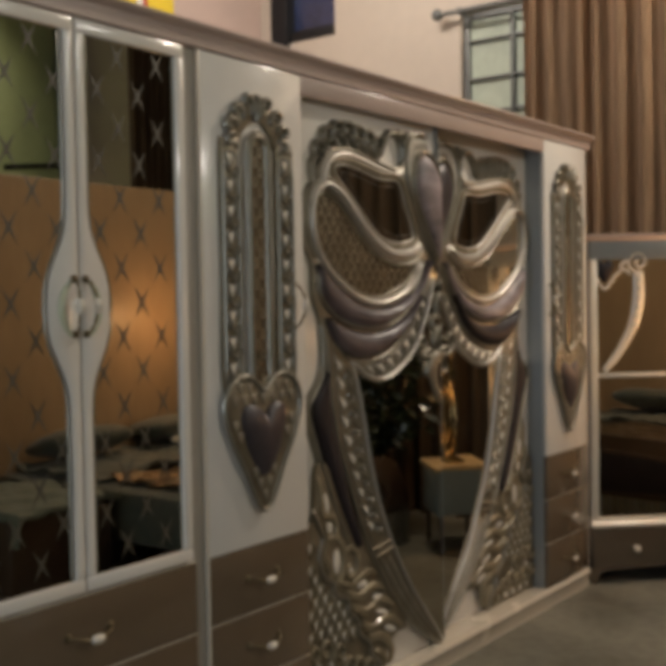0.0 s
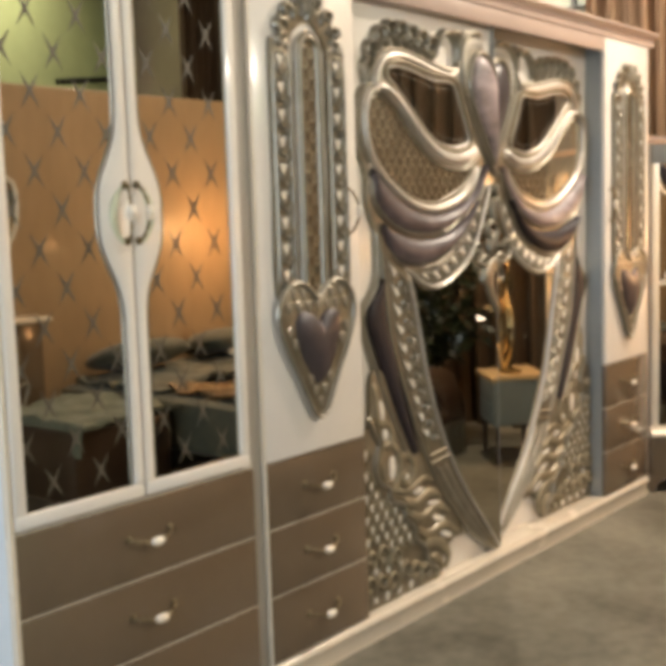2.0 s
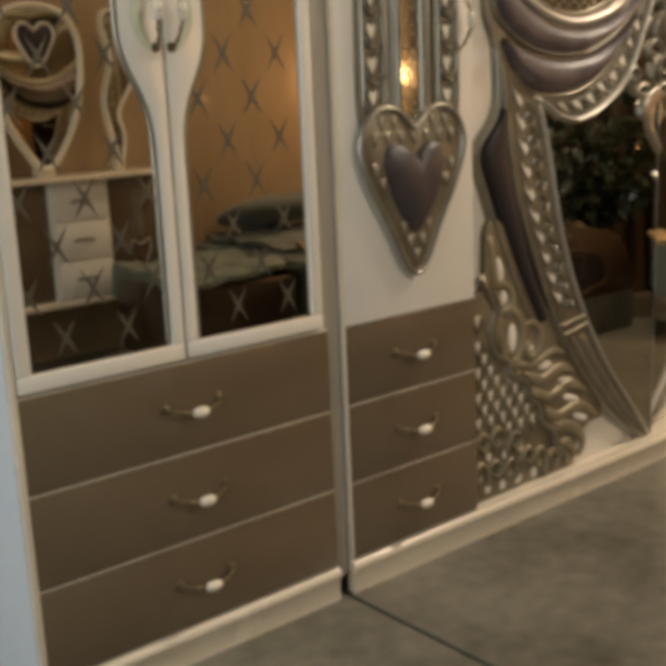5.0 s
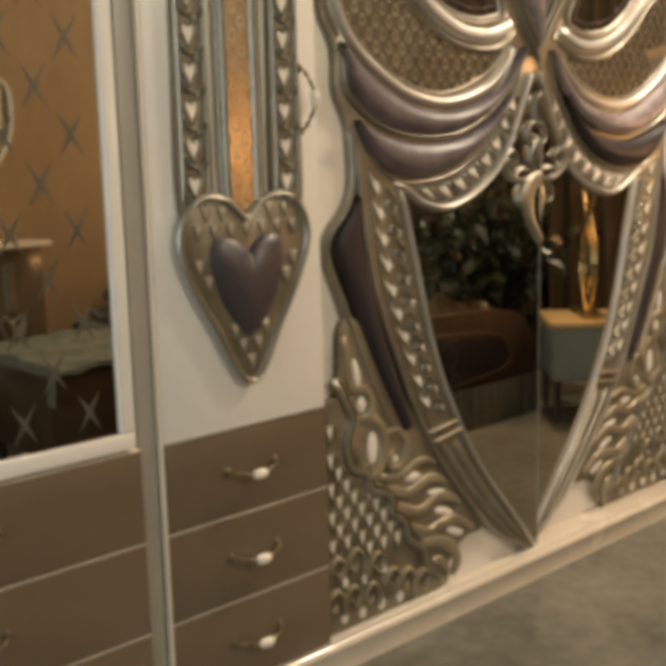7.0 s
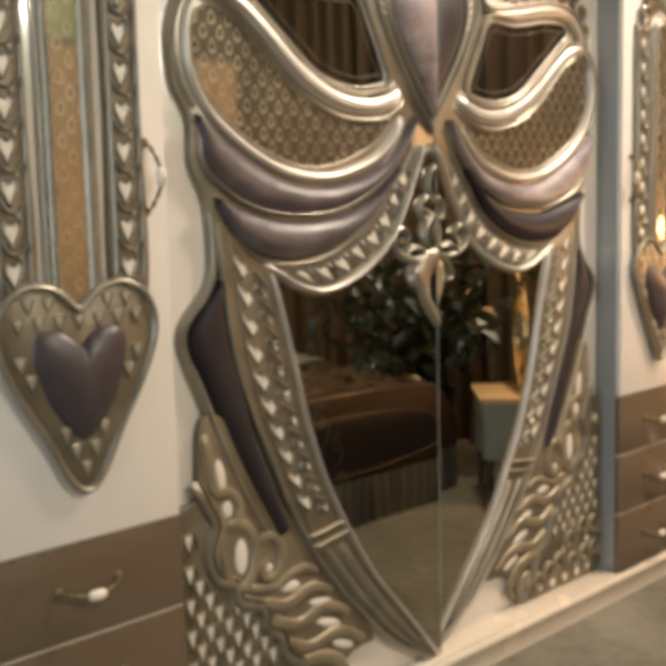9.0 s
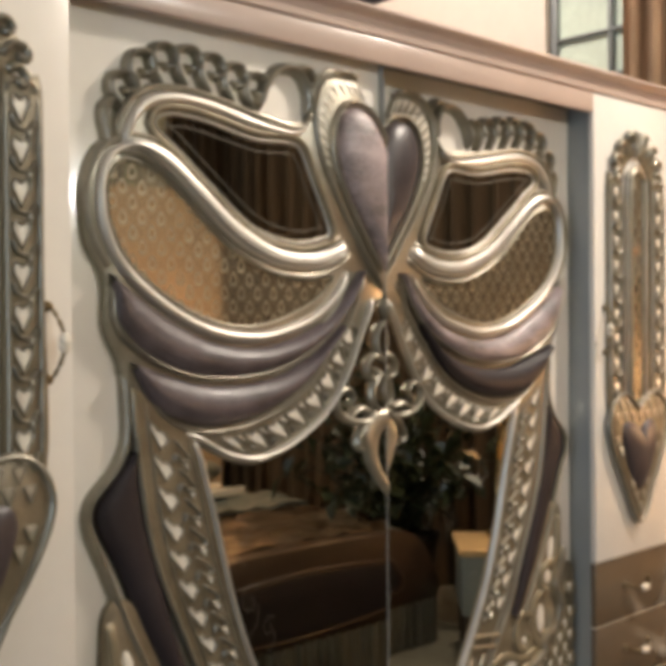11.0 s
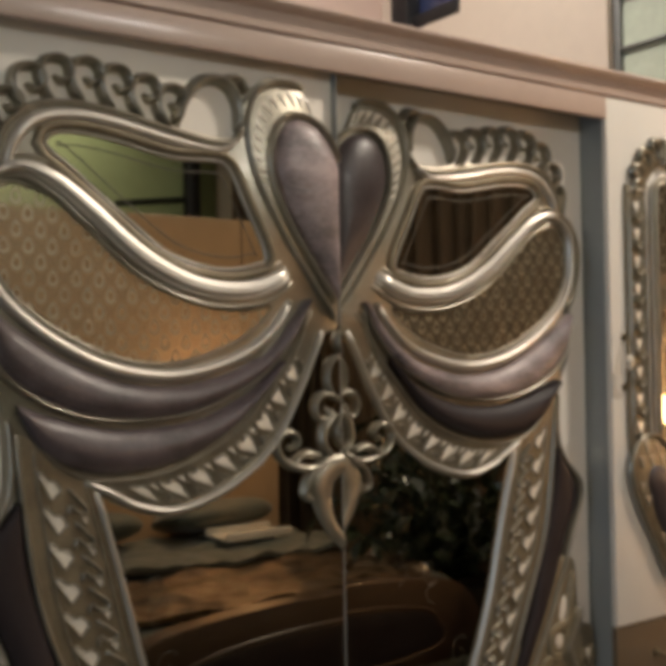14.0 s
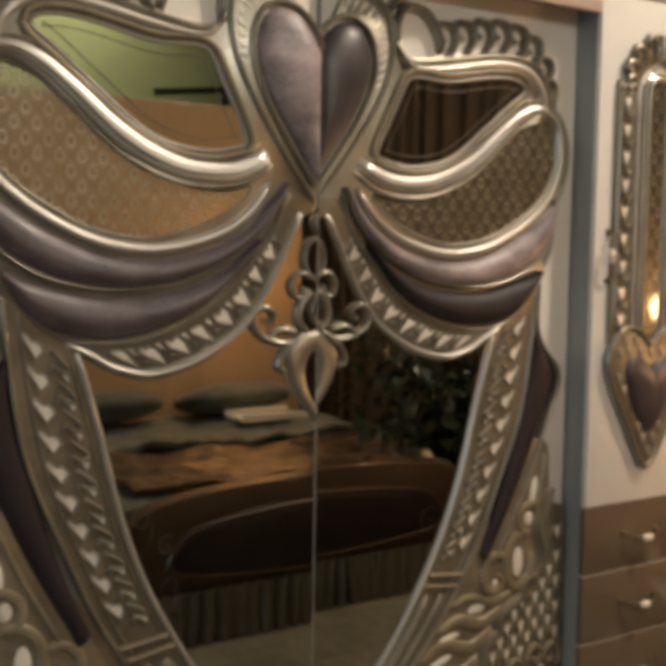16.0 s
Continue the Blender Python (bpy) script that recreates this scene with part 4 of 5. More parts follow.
    for i in range(8):
        k = 12.6 + i * 3.85
        q = lambda d, u: np.array([np.interp(k + d, range(49), h_top[:, e]) * (1 - u) + np.interp(k + d, range(49), h_low[:, e]) * u for e in (0, 1)])  # noqa: E731
        cutout(bm, ribs, lambda u, v: q(u * 1.35, 0.53 - v * 0.33), yf - 0.006, HEART if i % 3 else WEDGE, 0.004, 0.005)
        cutout(bm, ribs, lambda u, v: q(1.95 + u * 0.55, 0.36 - v * 0.16), yf - 0.006, WEDGE, 0.003, 0.004)
        ridge(spline([q(1.3, 0.80), q(1.95, 0.62), q(2.6, 0.80)], 8), 0.006, 0.008, yf - 0.006, bm=ribs, m=4)
    split("hem_inlay", bm, INLAY, door, "pale cutout in the hem", smooth=False)
    split("hem_rib", ribs, SILVER, door)
    # gathers below the heart
    bm = bmesh.new()
    for a, b, w in (((-0.135, 1.45), (-0.020, 1.44), 0.016), ((-0.105, 1.42), (-0.012, 1.43), 0.014)):
        ridge(S([(-0.125 if w > 0.015 else -0.085, 1.470 if w > 0.015 else 1.455), (-0.16 if w > 0.015 else -0.12, 1.40 if w > 0.015 else 1.36), (-0.235 if w > 0.015 else -0.185, 1.325 if w > 0.015 else 1.285)], 20), w, 0.014, yf - 0.005, bm=bm)
    split("gather", bm, SILVER, door)
    # half heart
    hh = S([(-0.004, 1.468), (-0.058, 1.543), (-0.112, 1.622), (-0.150, 1.70), (-0.160, 1.762), (-0.142, 1.815), (-0.108, 1.838), (-0.064, 1.830), (-0.028, 1.795), (-0.008, 1.755)], 50)
    ho = np.concatenate([hh, P([(-0.004, 1.74), (-0.004, 1.60), (-0.004, 1.50)])])
    # reflected light on the left half, shade on the right, put into the leather colour
    part("heart_pad", pillow(ho, yf - 0.006, 0.034, centre=(s * 0.058, 1.71), power=0.5), LIT_LEATHER if s < 0 else PLUM, door, "padded leather half heart", angle=75)
    part("heart_rim", ridge(offset(hh, 0.011 if s < 0 else -0.011), 0.016, 0.016, yf - 0.004), SILVER, door)
    halo = S([(-0.010, 1.425), (-0.09, 1.53), (-0.155, 1.625), (-0.205, 1.72), (-0.222, 1.80), (-0.208, 1.868), (-0.172, 1.902), (-0.125, 1.912), (-0.085, 1.905)], 50)
    part("halo_rim", ridge(halo, 0.014, 0.014, yf - 0.004), SILVER, door)
    bm = bmesh.new()
    for i in range(13):
        k = 27 + i * 1.9
        q = lambda d, u: np.array([np.interp(k + d, range(51), halo[:, e]) * (1 - u) + np.interp(min(50, (k + d) * 0.86), range(51), hh[:, e]) * u for e in (0, 1)])  # noqa: E731
        stud(bm, q(-0.75, 0.25), q(0.75, 0.25), q(0.0, 0.70), yf - 0.006, 0.003)
    split("halo_facet", bm, INLAY, door, smooth=False)
    # feathered crest of open scrolls
    bm = bmesh.new()
    for i, (x, z) in enumerate([(-0.712, 1.765), (-0.672, 1.797), (-0.622, 1.818), (-0.565, 1.822), (-0.508, 1.816), (-0.450, 1.806), (-0.395, 1.795)]):
        k = 0.075 if i else 0.06
        scroll(bm, P([(x + 0.012, z - 0.012), (x - 0.016, z + k * 0.45), (x - 0.008, z + k * 0.92), (x + 0.026, z + k * 1.02), (x + 0.042, z + k * 0.70), (x + 0.026, z + k * 0.45), (x + 0.012, z + k * 0.62)]), 0.0185, 0.026, yb, 26)
    scroll(bm, P([(-0.372, 1.80), (-0.355, 1.85), (-0.315, 1.893), (-0.265, 1.895), (-0.237, 1.855), (-0.237, 1.80)]), 0.026, 0.028, yb, 26)
    scroll(bm, P([(-0.72, 1.78), (-0.742, 1.75), (-0.735, 1.70), (-0.745, 1.675)]), 0.026, 0.026, yb, 16)
    scroll(bm, P([(-0.27, 1.90), (-0.235, 1.905), (-0.215, 1.88)]), 0.024, 0.026, yb, 12)
    split("crest_scroll", bm, SILVER, door, "carved silver scroll")
    # lower carved corner
    edge = S([(-0.752, 0.82), (-0.762, 0.72), (-0.768, 0.66), (-0.818, 0.632), (-0.818, 0.40), (-0.818, 0.09), (-0.60, 0.088), (-0.405, 0.088), (-0.392, 0.13), (-0.36, 0.172), (-0.31, 0.20), (-0.25, 0.205), (-0.30, 0.28), (-0.391, 0.385), (-0.503, 0.56), (-0.60, 0.70), (-0.70, 0.83)], 110, True)
    part("corner_plate", plate(edge, yb, yf - 0.005, 0.003), GROUND_CARVE, door, "carved bronze corner panel", angle=50)
    flat = lambda u: min(1.0, 5 * u, 5 * (1 - u))  # noqa: E731
    wave = S([(-0.775, 0.70), (-0.750, 0.645), (-0.728, 0.60), (-0.747, 0.542), (-0.728, 0.482), (-0.680, 0.455), (-0.668, 0.415), (-0.606, 0.382), (-0.598, 0.335), (-0.556, 0.305), (-0.540, 0.255), (-0.488, 0.212), (-0.470, 0.160), (-0.430, 0.130), (-0.412, 0.092)], 90)
    part("wavy_rib", ridge(wave, 0.022, 0.012, yf - 0.004, profile=flat), SILVER, door)
    part("wavy_bead", ridge(offset(wave, 0.017 if s < 0 else -0.017), 0.007, 0.009, yf - 0.004), BRONZE, door)
    bm = bmesh.new()
    for pts, w in (([(-0.745, 0.80), (-0.735, 0.735), (-0.722, 0.672), (-0.690, 0.664), (-0.660, 0.640), (-0.664, 0.598), (-0.700, 0.590)], 0.024),
                   ([(-0.700, 0.585), (-0.660, 0.590), (-0.624, 0.555), (-0.620, 0.485), (-0.655, 0.445), (-0.695, 0.475), (-0.705, 0.540)], 0.026),
                   ([(-0.620, 0.525), (-0.585, 0.545), (-0.545, 0.515), (-0.548, 0.462), (-0.585, 0.446), (-0.606, 0.475), (-0.580, 0.492)], 0.024),
                   ([(-0.640, 0.438), (-0.570, 0.424), (-0.490, 0.446), (-0.432, 0.428)], 0.022),
                   ([(-0.605, 0.400), (-0.535, 0.372), (-0.460, 0.392), (-0.388, 0.366)], 0.030),
                   ([(-0.575, 0.350), (-0.500, 0.315), (-0.415, 0.335), (-0.335, 0.298)], 0.030),
                   ([(-0.535, 0.285), (-0.465, 0.252), (-0.375, 0.262), (-0.285, 0.216)], 0.030),
                   ([(-0.500, 0.225), (-0.440, 0.218), (-0.385, 0.195), (-0.352, 0.150), (-0.372, 0.108)], 0.034),
                   ([(-0.460, 0.165), (-0.425, 0.165), (-0.398, 0.135), (-0.400, 0.105)], 0.026)):
        scroll(bm, P(pts), w * 1.1, 0.009, yf - 0.004, profile=flat)
    split("leaf_scroll", bm, BRONZE, door, "carved bronze leaf scroll")
    bm = bmesh.new()
    for cx, cz, rx, rz, lean in ((-0.657, 0.515, 0.017, 0.040, 0.0), (-0.690, 0.628, 0.014, 0.020, 0.0), (-0.706, 0.705, 0.012, 0.034, 0.2), (-0.521, 0.412, 0.030, 0.013, -0.15), (-0.430, 0.350, 0.034, 0.009, -0.2), (-0.405, 0.292, 0.036, 0.010, -0.35), (-0.360, 0.226, 0.034, 0.010, -0.4), (-0.580, 0.470, 0.010, 0.010, 0.0)):
        ang = np.linspace(0, 2 * math.pi, 20, endpoint=False)
        pillow(np.array([(s * -(cx + rx * math.cos(a) - lean * rz * math.sin(a)), cz + rz * math.sin(a) + lean * rx * math.cos(a)) for a in ang]), yf - 0.005, 0.0035, 4, bm=bm)
    split("inlaid_drop", bm, INLAY, door, "pale drop-shaped cutout", angle=70)
    bm, ribs = bmesh.new(), bmesh.new()
    for r in range(10):
        for k in range(8):
            x, z = -0.794 + k * 0.048 + (0.024 if r % 2 else 0), 0.575 - r * 0.0345
            lim = np.interp(z, wave[::-1, 1], (wave[::-1, 0] * -s))
            if x + 0.026 < lim and z > 0.285 - k * 0.012:
                g = lambda u, v: (s * -(x + u * 0.0160), z + v * 0.0235)  # noqa: E731
                cutout(bm, ribs, g, yf - 0.005, WEDGE, 0.004, 0.006)
                ridge(np.array([g(-1.75, -1.0), g(-1.1, 0.4), g(-0.9, 1.2)]), 0.006, 0.009, yf - 0.005, bm=ribs, m=4)
                ridge(np.array([g(1.75, -1.0), g(1.1, 0.4), g(0.9, 1.2)]), 0.006, 0.009, yf - 0.005, bm=ribs, m=4)
    split("scale_inlay", bm, INLAY, door, "pale wedge-shaped cutout", smooth=False)
    split("scale_rib", ribs, BRONZE, door)
    bm = bmesh.new()
    for x, z, k in ((-0.785, 0.245, 1.0), (-0.722, 0.250, -1.0), (-0.655, 0.222, 1.0), (-0.790, 0.165, -1.0), (-0.735, 0.160, 1.0), (-0.670, 0.150, -1.0), (-0.600, 0.165, 1.0), (-0.545, 0.150, -1.0), (-0.492, 0.130, 1.0)):
        scroll(bm, P([(x - 0.022 * k, z - 0.040), (x - 0.028 * k, z), (x, z + 0.030), (x + 0.026 * k, z + 0.006), (x + 0.010 * k, z - 0.020), (x - 0.006 * k, z - 0.002)]), 0.015, 0.013, yf - 0.004)
    split("foot_scroll", bm, BRONZE, door)
    bm = bmesh.new()
    for x, z, k in ((-0.755, 0.205, 0.9), (-0.690, 0.195, 0.9), (-0.625, 0.200, 0.8), (-0.760, 0.118, 1.0), (-0.700, 0.112, 1.0), (-0.635, 0.115, 1.1), (-0.570, 0.112, 1.1), (-0.515, 0.108, 0.8)):
        ang = np.linspace(0, 2 * math.pi, 14, endpoint=False)
        pillow(np.array([(s * -(x + 0.012 * k * math.cos(a)), z + 0.015 * k * math.sin(a)) for a in ang]), yf - 0.005, 0.003, 3, bm=bm)
    split("foot_inlay", bm, INLAY, door, "pale cutout", angle=70)
    # etched flourishes inside the large mirror
    bm = bmesh.new()
    for x, z, k, r in FLOURISH[s]:
        t = np.linspace(0, 1, 26)
        a = k * (0.6 + 7.5 * t)
        ridge(np.stack([x + r * (1.15 - t) * np.cos(a), z + 1.25 * r * (1.15 - t) * np.sin(a)], 1), 0.0019, 0.0006, yf - 0.0028, bm=bm, m=2)
        ridge(spline([(x + r * 0.9, z - r * 0.3), (x + r * 0.6 * k, z - r * 2.0), (x - r * 0.5 * k, z - r * 3.2)], 14), 0.0019, 0.0006, yf - 0.0028, bm=bm, m=2)
    split("etched_flourish", bm, CUT, door, "frosted etched flourish", smooth=False)




for s, yf, x0, x1 in ((-1, 0.030, -0.829, 0.0), (1, 0.075, -0.02, 0.829)):
    door = part("sliding_door", box(x0, x1, yf + 0.012, yf + 0.040, 0.086, 1.966, 0.003), WHITE, ward, "white sliding door with carved drapery and mirrors")
    drapery(s, yf, door)
    bm = bmesh.new()
    # half of the hanging pendant on the middle line
    P = lambda pts: [(s * -x, z) for x, z in pts]  # noqa: E731
    for pts, w in (([(-0.003, 1.405), (-0.015, 1.385), (-0.003, 1.360)], 0.014),
                   ([(-0.004, 1.355), (-0.030, 1.340), (-0.039, 1.305), (-0.028, 1.275), (-0.006, 1.262)], 0.016),
                   ([(-0.008, 1.262), (-0.046, 1.276), (-0.070, 1.255), (-0.062, 1.225), (-0.038, 1.228), (-0.045, 1.250)], 0.016),
                   ([(-0.020, 1.240), (-0.048, 1.205), (-0.050, 1.168), (-0.026, 1.145)], 0.024),
                   ([(-0.006, 1.232), (-0.020, 1.195), (-0.006, 1.160)], 0.013),
                   ([(-0.028, 1.150), (-0.070, 1.126), (-0.120, 1.130), (-0.158, 1.153), (-0.163, 1.188), (-0.136, 1.203), (-0.113, 1.186), (-0.124, 1.166), (-0.140, 1.174)], 0.020),
                   ([(-0.055, 1.146), (-0.098, 1.154), (-0.140, 1.128)], 0.020),
                   ([(-0.050, 1.130), (-0.088, 1.105), (-0.100, 1.072), (-0.078, 1.058)], 0.020)):
        scroll(bm, P(pts), w, 0.016, yf - 0.003)
    oc = spline(P([(-0.002, 1.150), (-0.05, 1.142), (-0.084, 1.095), (-0.074, 1.04), (-0.045, 0.99), (-0.002, 0.945)]), 24)
    ic = spline(P([(-0.002, 1.105), (-0.02, 1.09), (-0.028, 1.06), (-0.026, 1.03), (-0.016, 1.005), (-0.002, 0.985)]), 24)
    part("pendant_shield", loft(oc, ic, yf - 0.003, 0.012), SILVER, door, "carved silver pendant shield")
    split("pendant_scroll", bm, SILVER, door, "carved silver scroll")
part("door_edge", box(-0.0012, 0.0012, 0.0265, 0.060, 0.086, 1.966, 0), STEEL, ward, "pale edge of the front sliding door")

# ---- dressing cabinet set across the corner ----


def dresser(name, label, m, w=1.0):
    """A tall mirror cabinet with a scrolled frame over a brown drawer; local x along the front, -y to the viewer."""
    d = thing(name, label, "dresser")
    d.matrix_world = m
    part("back_panel", box(0, w, 0.02, 0.05, 0.25, 1.59, 0.003), STEEL, d)
    part("cap", moulding(-0.02, w + 0.02, [(0.07, 1.585), (-0.005, 1.585), (-0.012, 1.60), (-0.022, 1.605), (-0.022, 1.618), (0.07, 1.618)]), MAUVE, d, "beige cap moulding", angle=50)
    part("top_panel", box(0, w, 0.0, 0.02, 1.50, 1.585, 0.002), STEEL, d)
    part("stile", box(0, 0.035, -0.004, 0.02, 0.275, 1.50, 0.003), CREAM, d, "cream upright")
    part("stile", box(w - 0.035, w, -0.004, 0.02, 0.275, 1.50, 0.003), CREAM, d, "cream upright")
    part("mirror", box(0.03, w - 0.03, 0.012, 0.019, 0.30, 1.50, 0), MIRROR, d, "bronze mirror panel", smooth=False)
    part("shelf_rail", box(0.035, w - 0.035, -0.002, 0.012, 0.955, 0.975, 0.002), IVORY, d)
    part("base_rail", moulding(-0.005, w + 0.005, [(0.03, 0.262), (-0.02, 0.262), (-0.026, 0.272), (-0.02, 0.285), (-0.005, 0.29), (-0.005, 0.305), (0.03, 0.305)]), CREAM, d, "cream rail", angle=50)
    for p in (0, 1):
        f = lambda pts: [((w - x) if p else x, z) for x, z in pts]  # noqa: E731
        hh = spline(f([(0.075, 1.395), (0.035, 1.45), (0.032, 1.485), (0.052, 1.498), (0.072, 1.484), (0.092, 1.498), (0.115, 1.485), (0.112, 1.45)]), 40, True)
        part("heart_pad", pillow(hh, 0.008, 0.018), VELVET, d, "plum leather heart", angle=70)
        bm = bmesh.new()
        ridge(spline(f([(0.03, 1.42), (0.075, 1.365), (0.125, 1.425), (0.165, 1.455), (0.20, 1.43)]), 24), 0.016, 0.012, 0.012, bm=bm)
        ridge(spline(f([(0.225, 1.44), (0.19, 1.47), (0.20, 1.515), (0.245, 1.525), (0.268, 1.49), (0.245, 1.462), (0.222, 1.482), (0.235, 1.50)]), 30), 0.016, 0.014, 0.012, bm=bm)
        ridge(spline(f([(0.145, 1.46), (0.165, 1.485), (0.19, 1.49)]), 10), 0.022, 0.014, 0.012, bm=bm)
        split("frame_scroll", bm, IVORY, d, "ivory scroll frame")
        line = spline(f([(0.235, 1.45), (0.235, 1.32), (0.205, 1.19), (0.14, 1.07), (0.07, 0.985)]), 36)
        part("scroll_arm", ridge(line, np.interp(np.linspace(0, 1, 37), [0, 0.3, 1], [0.05, 0.055, 0.03]), 0.010, 0.012), IVORY, d, "ivory beaded arm")
        bm = bmesh.new()
        for k in range(3, 20, 3):
            bmesh.ops.create_uvsphere(bm, u_segments=10, v_segments=6, radius=0.009, matrix=Matrix.Translation((line[k][0], 0.002, line[k][1])))
        split("bead", bm, BRIGHT, d)
    dr = part("drawer", box(0.004, w - 0.004, -0.012, 0.30, 0.075, 0.262, 0.003), BROWN, d, "dark brown gloss drawer front")
    for x in (0.20, 0.8 * w):
        knob(dr, x, 0.165, -0.012)
    arch = spline([(0.0, 0.0), (0.018, 0.0), (0.03, 0.035), (0.10, 0.06), (w / 2, 0.072), (w - 0.10, 0.06), (w - 0.03, 0.035), (w - 0.018, 0.0), (w, 0.0), (w, 0.075), (w / 2, 0.0755), (0.0, 0.075)], 90, True)
    part("apron", plate(arch, 0.012, -0.010, 0.002), BROWN, d, angle=50)
    part("foot_board", box(0.0, w, 0.26, 0.30, 0.0, 0.08, 0), DARK, d)
    return d


dresser("dressing_cabinet", "tall ivory-scrolled mirror cabinet with a brown drawer set across the corner", Matrix.Translation((1.302, 0.0, 0)) @ Matrix.Rotation(radians(-48), 4, "Z"), 1.0)

# ---- what the mirrors show: the other side of the showroom ----
board = thing("partition_board", "tall varnished tan board standing behind the bed", "partition")
part("board", box(-1.05, 1.60, -2.79, -2.75, 0.0, 2.03, 0.004), PANEL, board, smooth=False)
for x in (-0.9, 0.3, 1.5):
    part("foot", box(x - 0.03, x + 0.03, -3.05, -2.79, 0.0, 0.06, 0.004), DARKWOOD, board)

pend = thing("pendant_lamp", "bare warm bulb hanging on a thin black cord", "pendant lamp")
part("cord", tube([(BULB[0], BULB[1], TOP), (BULB[0], BULB[1], 1.34)], 0.003, 6), BLACK, pend)
part("socket", lathe([(0.014, 1.29), (0.018, 1.31), (0.016, 1.35), (0.006, 1.355)], 16, m=Matrix.Translation((BULB[0], BULB[1], 0))), BLACK, pend)
bulb = part("bulb", lathe([(0.010, 1.195), (0.026, 1.22), (0.032, 1.248), (0.022, 1.277), (0.013, 1.292)], 18, m=Matrix.Translation((BULB[0], BULB[1], 0))), BULB_GLOW, pend, "lit warm bulb")
bulb.visible_shadow = False
stand = thing("floor_lamp", "slim black floor lamp with a bare warm bulb", "floor lamp", at=(FLOOR_BULB[0], FLOOR_BULB[1], 0))
part("base", lathe([(0.07, 0.0), (0.07, 0.012), (0.03, 0.024), (0.012, 0.03)], 24), BLACK, stand)
part("pole", tube([(0, 0, 0.02), (0, 0, 1.08)], 0.009, 10), BLACK, stand)
part("socket", lathe([(0.012, 1.06), (0.018, 1.075), (0.016, 1.10)], 16), BLACK, stand)
bulb = part("bulb", lathe([(0.013, 1.10), (0.022, 1.115), (0.032, 1.145), (0.026, 1.175), (0.010, 1.195)], 18), BULB_GLOW, stand, "lit warm bulb")
bulb.visible_shadow = False

bed = thing("bed", "dark upholstered bed with a carved rim and frilled skirt", "bed")
part("mattress", box(0.0, 1.52, -2.70, -1.22, 0.22, 0.47, 0.05), QUILT, bed, "dark floral mattress cover")
fo = spline([(-0.02, 0.15), (-0.02, 0.36), (0.16, 0.49), (0.76, 0.53), (1.36, 0.49), (1.54, 0.36), (1.54, 0.15), (0.76, 0.14)], 70, True)
fi = spline([(0.20, 0.24), (0.18, 0.33), (0.30, 0.40), (0.76, 0.435), (1.22, 0.40), (1.34, 0.33), (1.32, 0.24), (0.76, 0.20)], 60, True)
for nm, bm, mat, lab, depth in (("footboard", plate(fo, 0.08, 0.0, 0.01), DARKWOOD, "dark stained footboard", 0), ("padded_oval", pillow(fi, 0, 0.02), VELVET, "dark plum padded oval", 1), ("oval_rim", ridge(fi, 0.022, 0.010, 0, True), DARKWOOD, "", 1)):
    for v in bm.verts:
        v.co.y = -1.13 - v.co.y
    part(nm, bm, mat, bed, lab, angle=50)
skirt = curtain("frilled_skirt", (-0.04, -1.112), (1.56, -1.112), 0.0, 0.185, 30, 0.010, FRILL, "grey-green frilled skirt", 9)
for k in list(skirt.keys()):
    del skirt[k]
skirt.parent, skirt["label"] = bed, "grey-green frilled skirt"


def rumpled(x0, x1, y0, y1, z, mat, label, seed, drop=0.0):
    """A cloth lying in creases; it hangs down by drop at its left end."""
    bm = bmesh.new()
    bmesh.ops.create_grid(bm, x_segments=56, y_segments=36, size=0.5)
    for v in bm.verts:
        x, y = x0 + (v.co.x + 0.5) * (x1 - x0), y0 + (v.co.y + 0.5) * (y1 - y0)
        n = 0.035 * noise.noise(Vector((x * 4, y * 7, seed))) + 0.016 * noise.noise(Vector((x * 13, y * 15, seed + 3)))
        fall = max(0.0, (x0 + drop - x)) if drop else 0.0
        v.co = Vector((x + fall * 0.9, y, z + 0.02 + n - fall))
    bmesh.ops.solidify(bm, geom=bm.faces[:], thickness=0.02)
    return tagged(part("quilt", bm, mat, angle=80), label, "quilt", "bed covers")


rumpled(0.06, 1.5, -2.6, -1.95, 0.49, QUILT, "rumpled dark floral quilt lying on the bed", 0.0)
rumpled(0.10, 1.45, -1.92, -1.30, 0.48, SEQUIN, "glinting bronze sequinned throw on the bed", 5.0)
bench = thing("ottoman", "low dark upholstered ottoman beside the bed", "ottoman")
part("seat", box(-0.62, -0.06, -2.3, -1.72, 0.10, 0.44, 0.04), DARKWOOD, bench, "dark upholstered block")
for x in (-0.57, -0.11):
    for y in (-2.25, -1.77):
        part("foot", tube([(x, y, 0.0), (x, y, 0.11)], [0.016, 0.022], 10), DARKWOOD, bench)
rumpled(-0.72, -0.04, -2.34, -1.68, 0.45, QUILT_PALE, "crumpled pale green bedspread thrown over the ottoman", 9.0, 0.12)


def cushion(m, mat, label):
    bm = bmesh.new()
    bmesh.ops.create_uvsphere(bm, u_segments=28, v_segments=16, radius=1)
    for v in bm.verts:
        x, y, z = v.co
        k = 1 / max(abs(x), abs(y), 1e-6) * math.hypot(x, y)
        k = 1 + (k - 1) * 0.75
        v.co = Vector((x * 0.27 * k, y * 0.18 * k, z * 0.075 + 0.008 * noise.noise(Vector((x * 3, y * 3, z)))))
    ob = tagged(part("pillow", bm, mat, angle=80), label, "pillow", "pillows on the bed")
    ob.matrix_world = m
    return ob


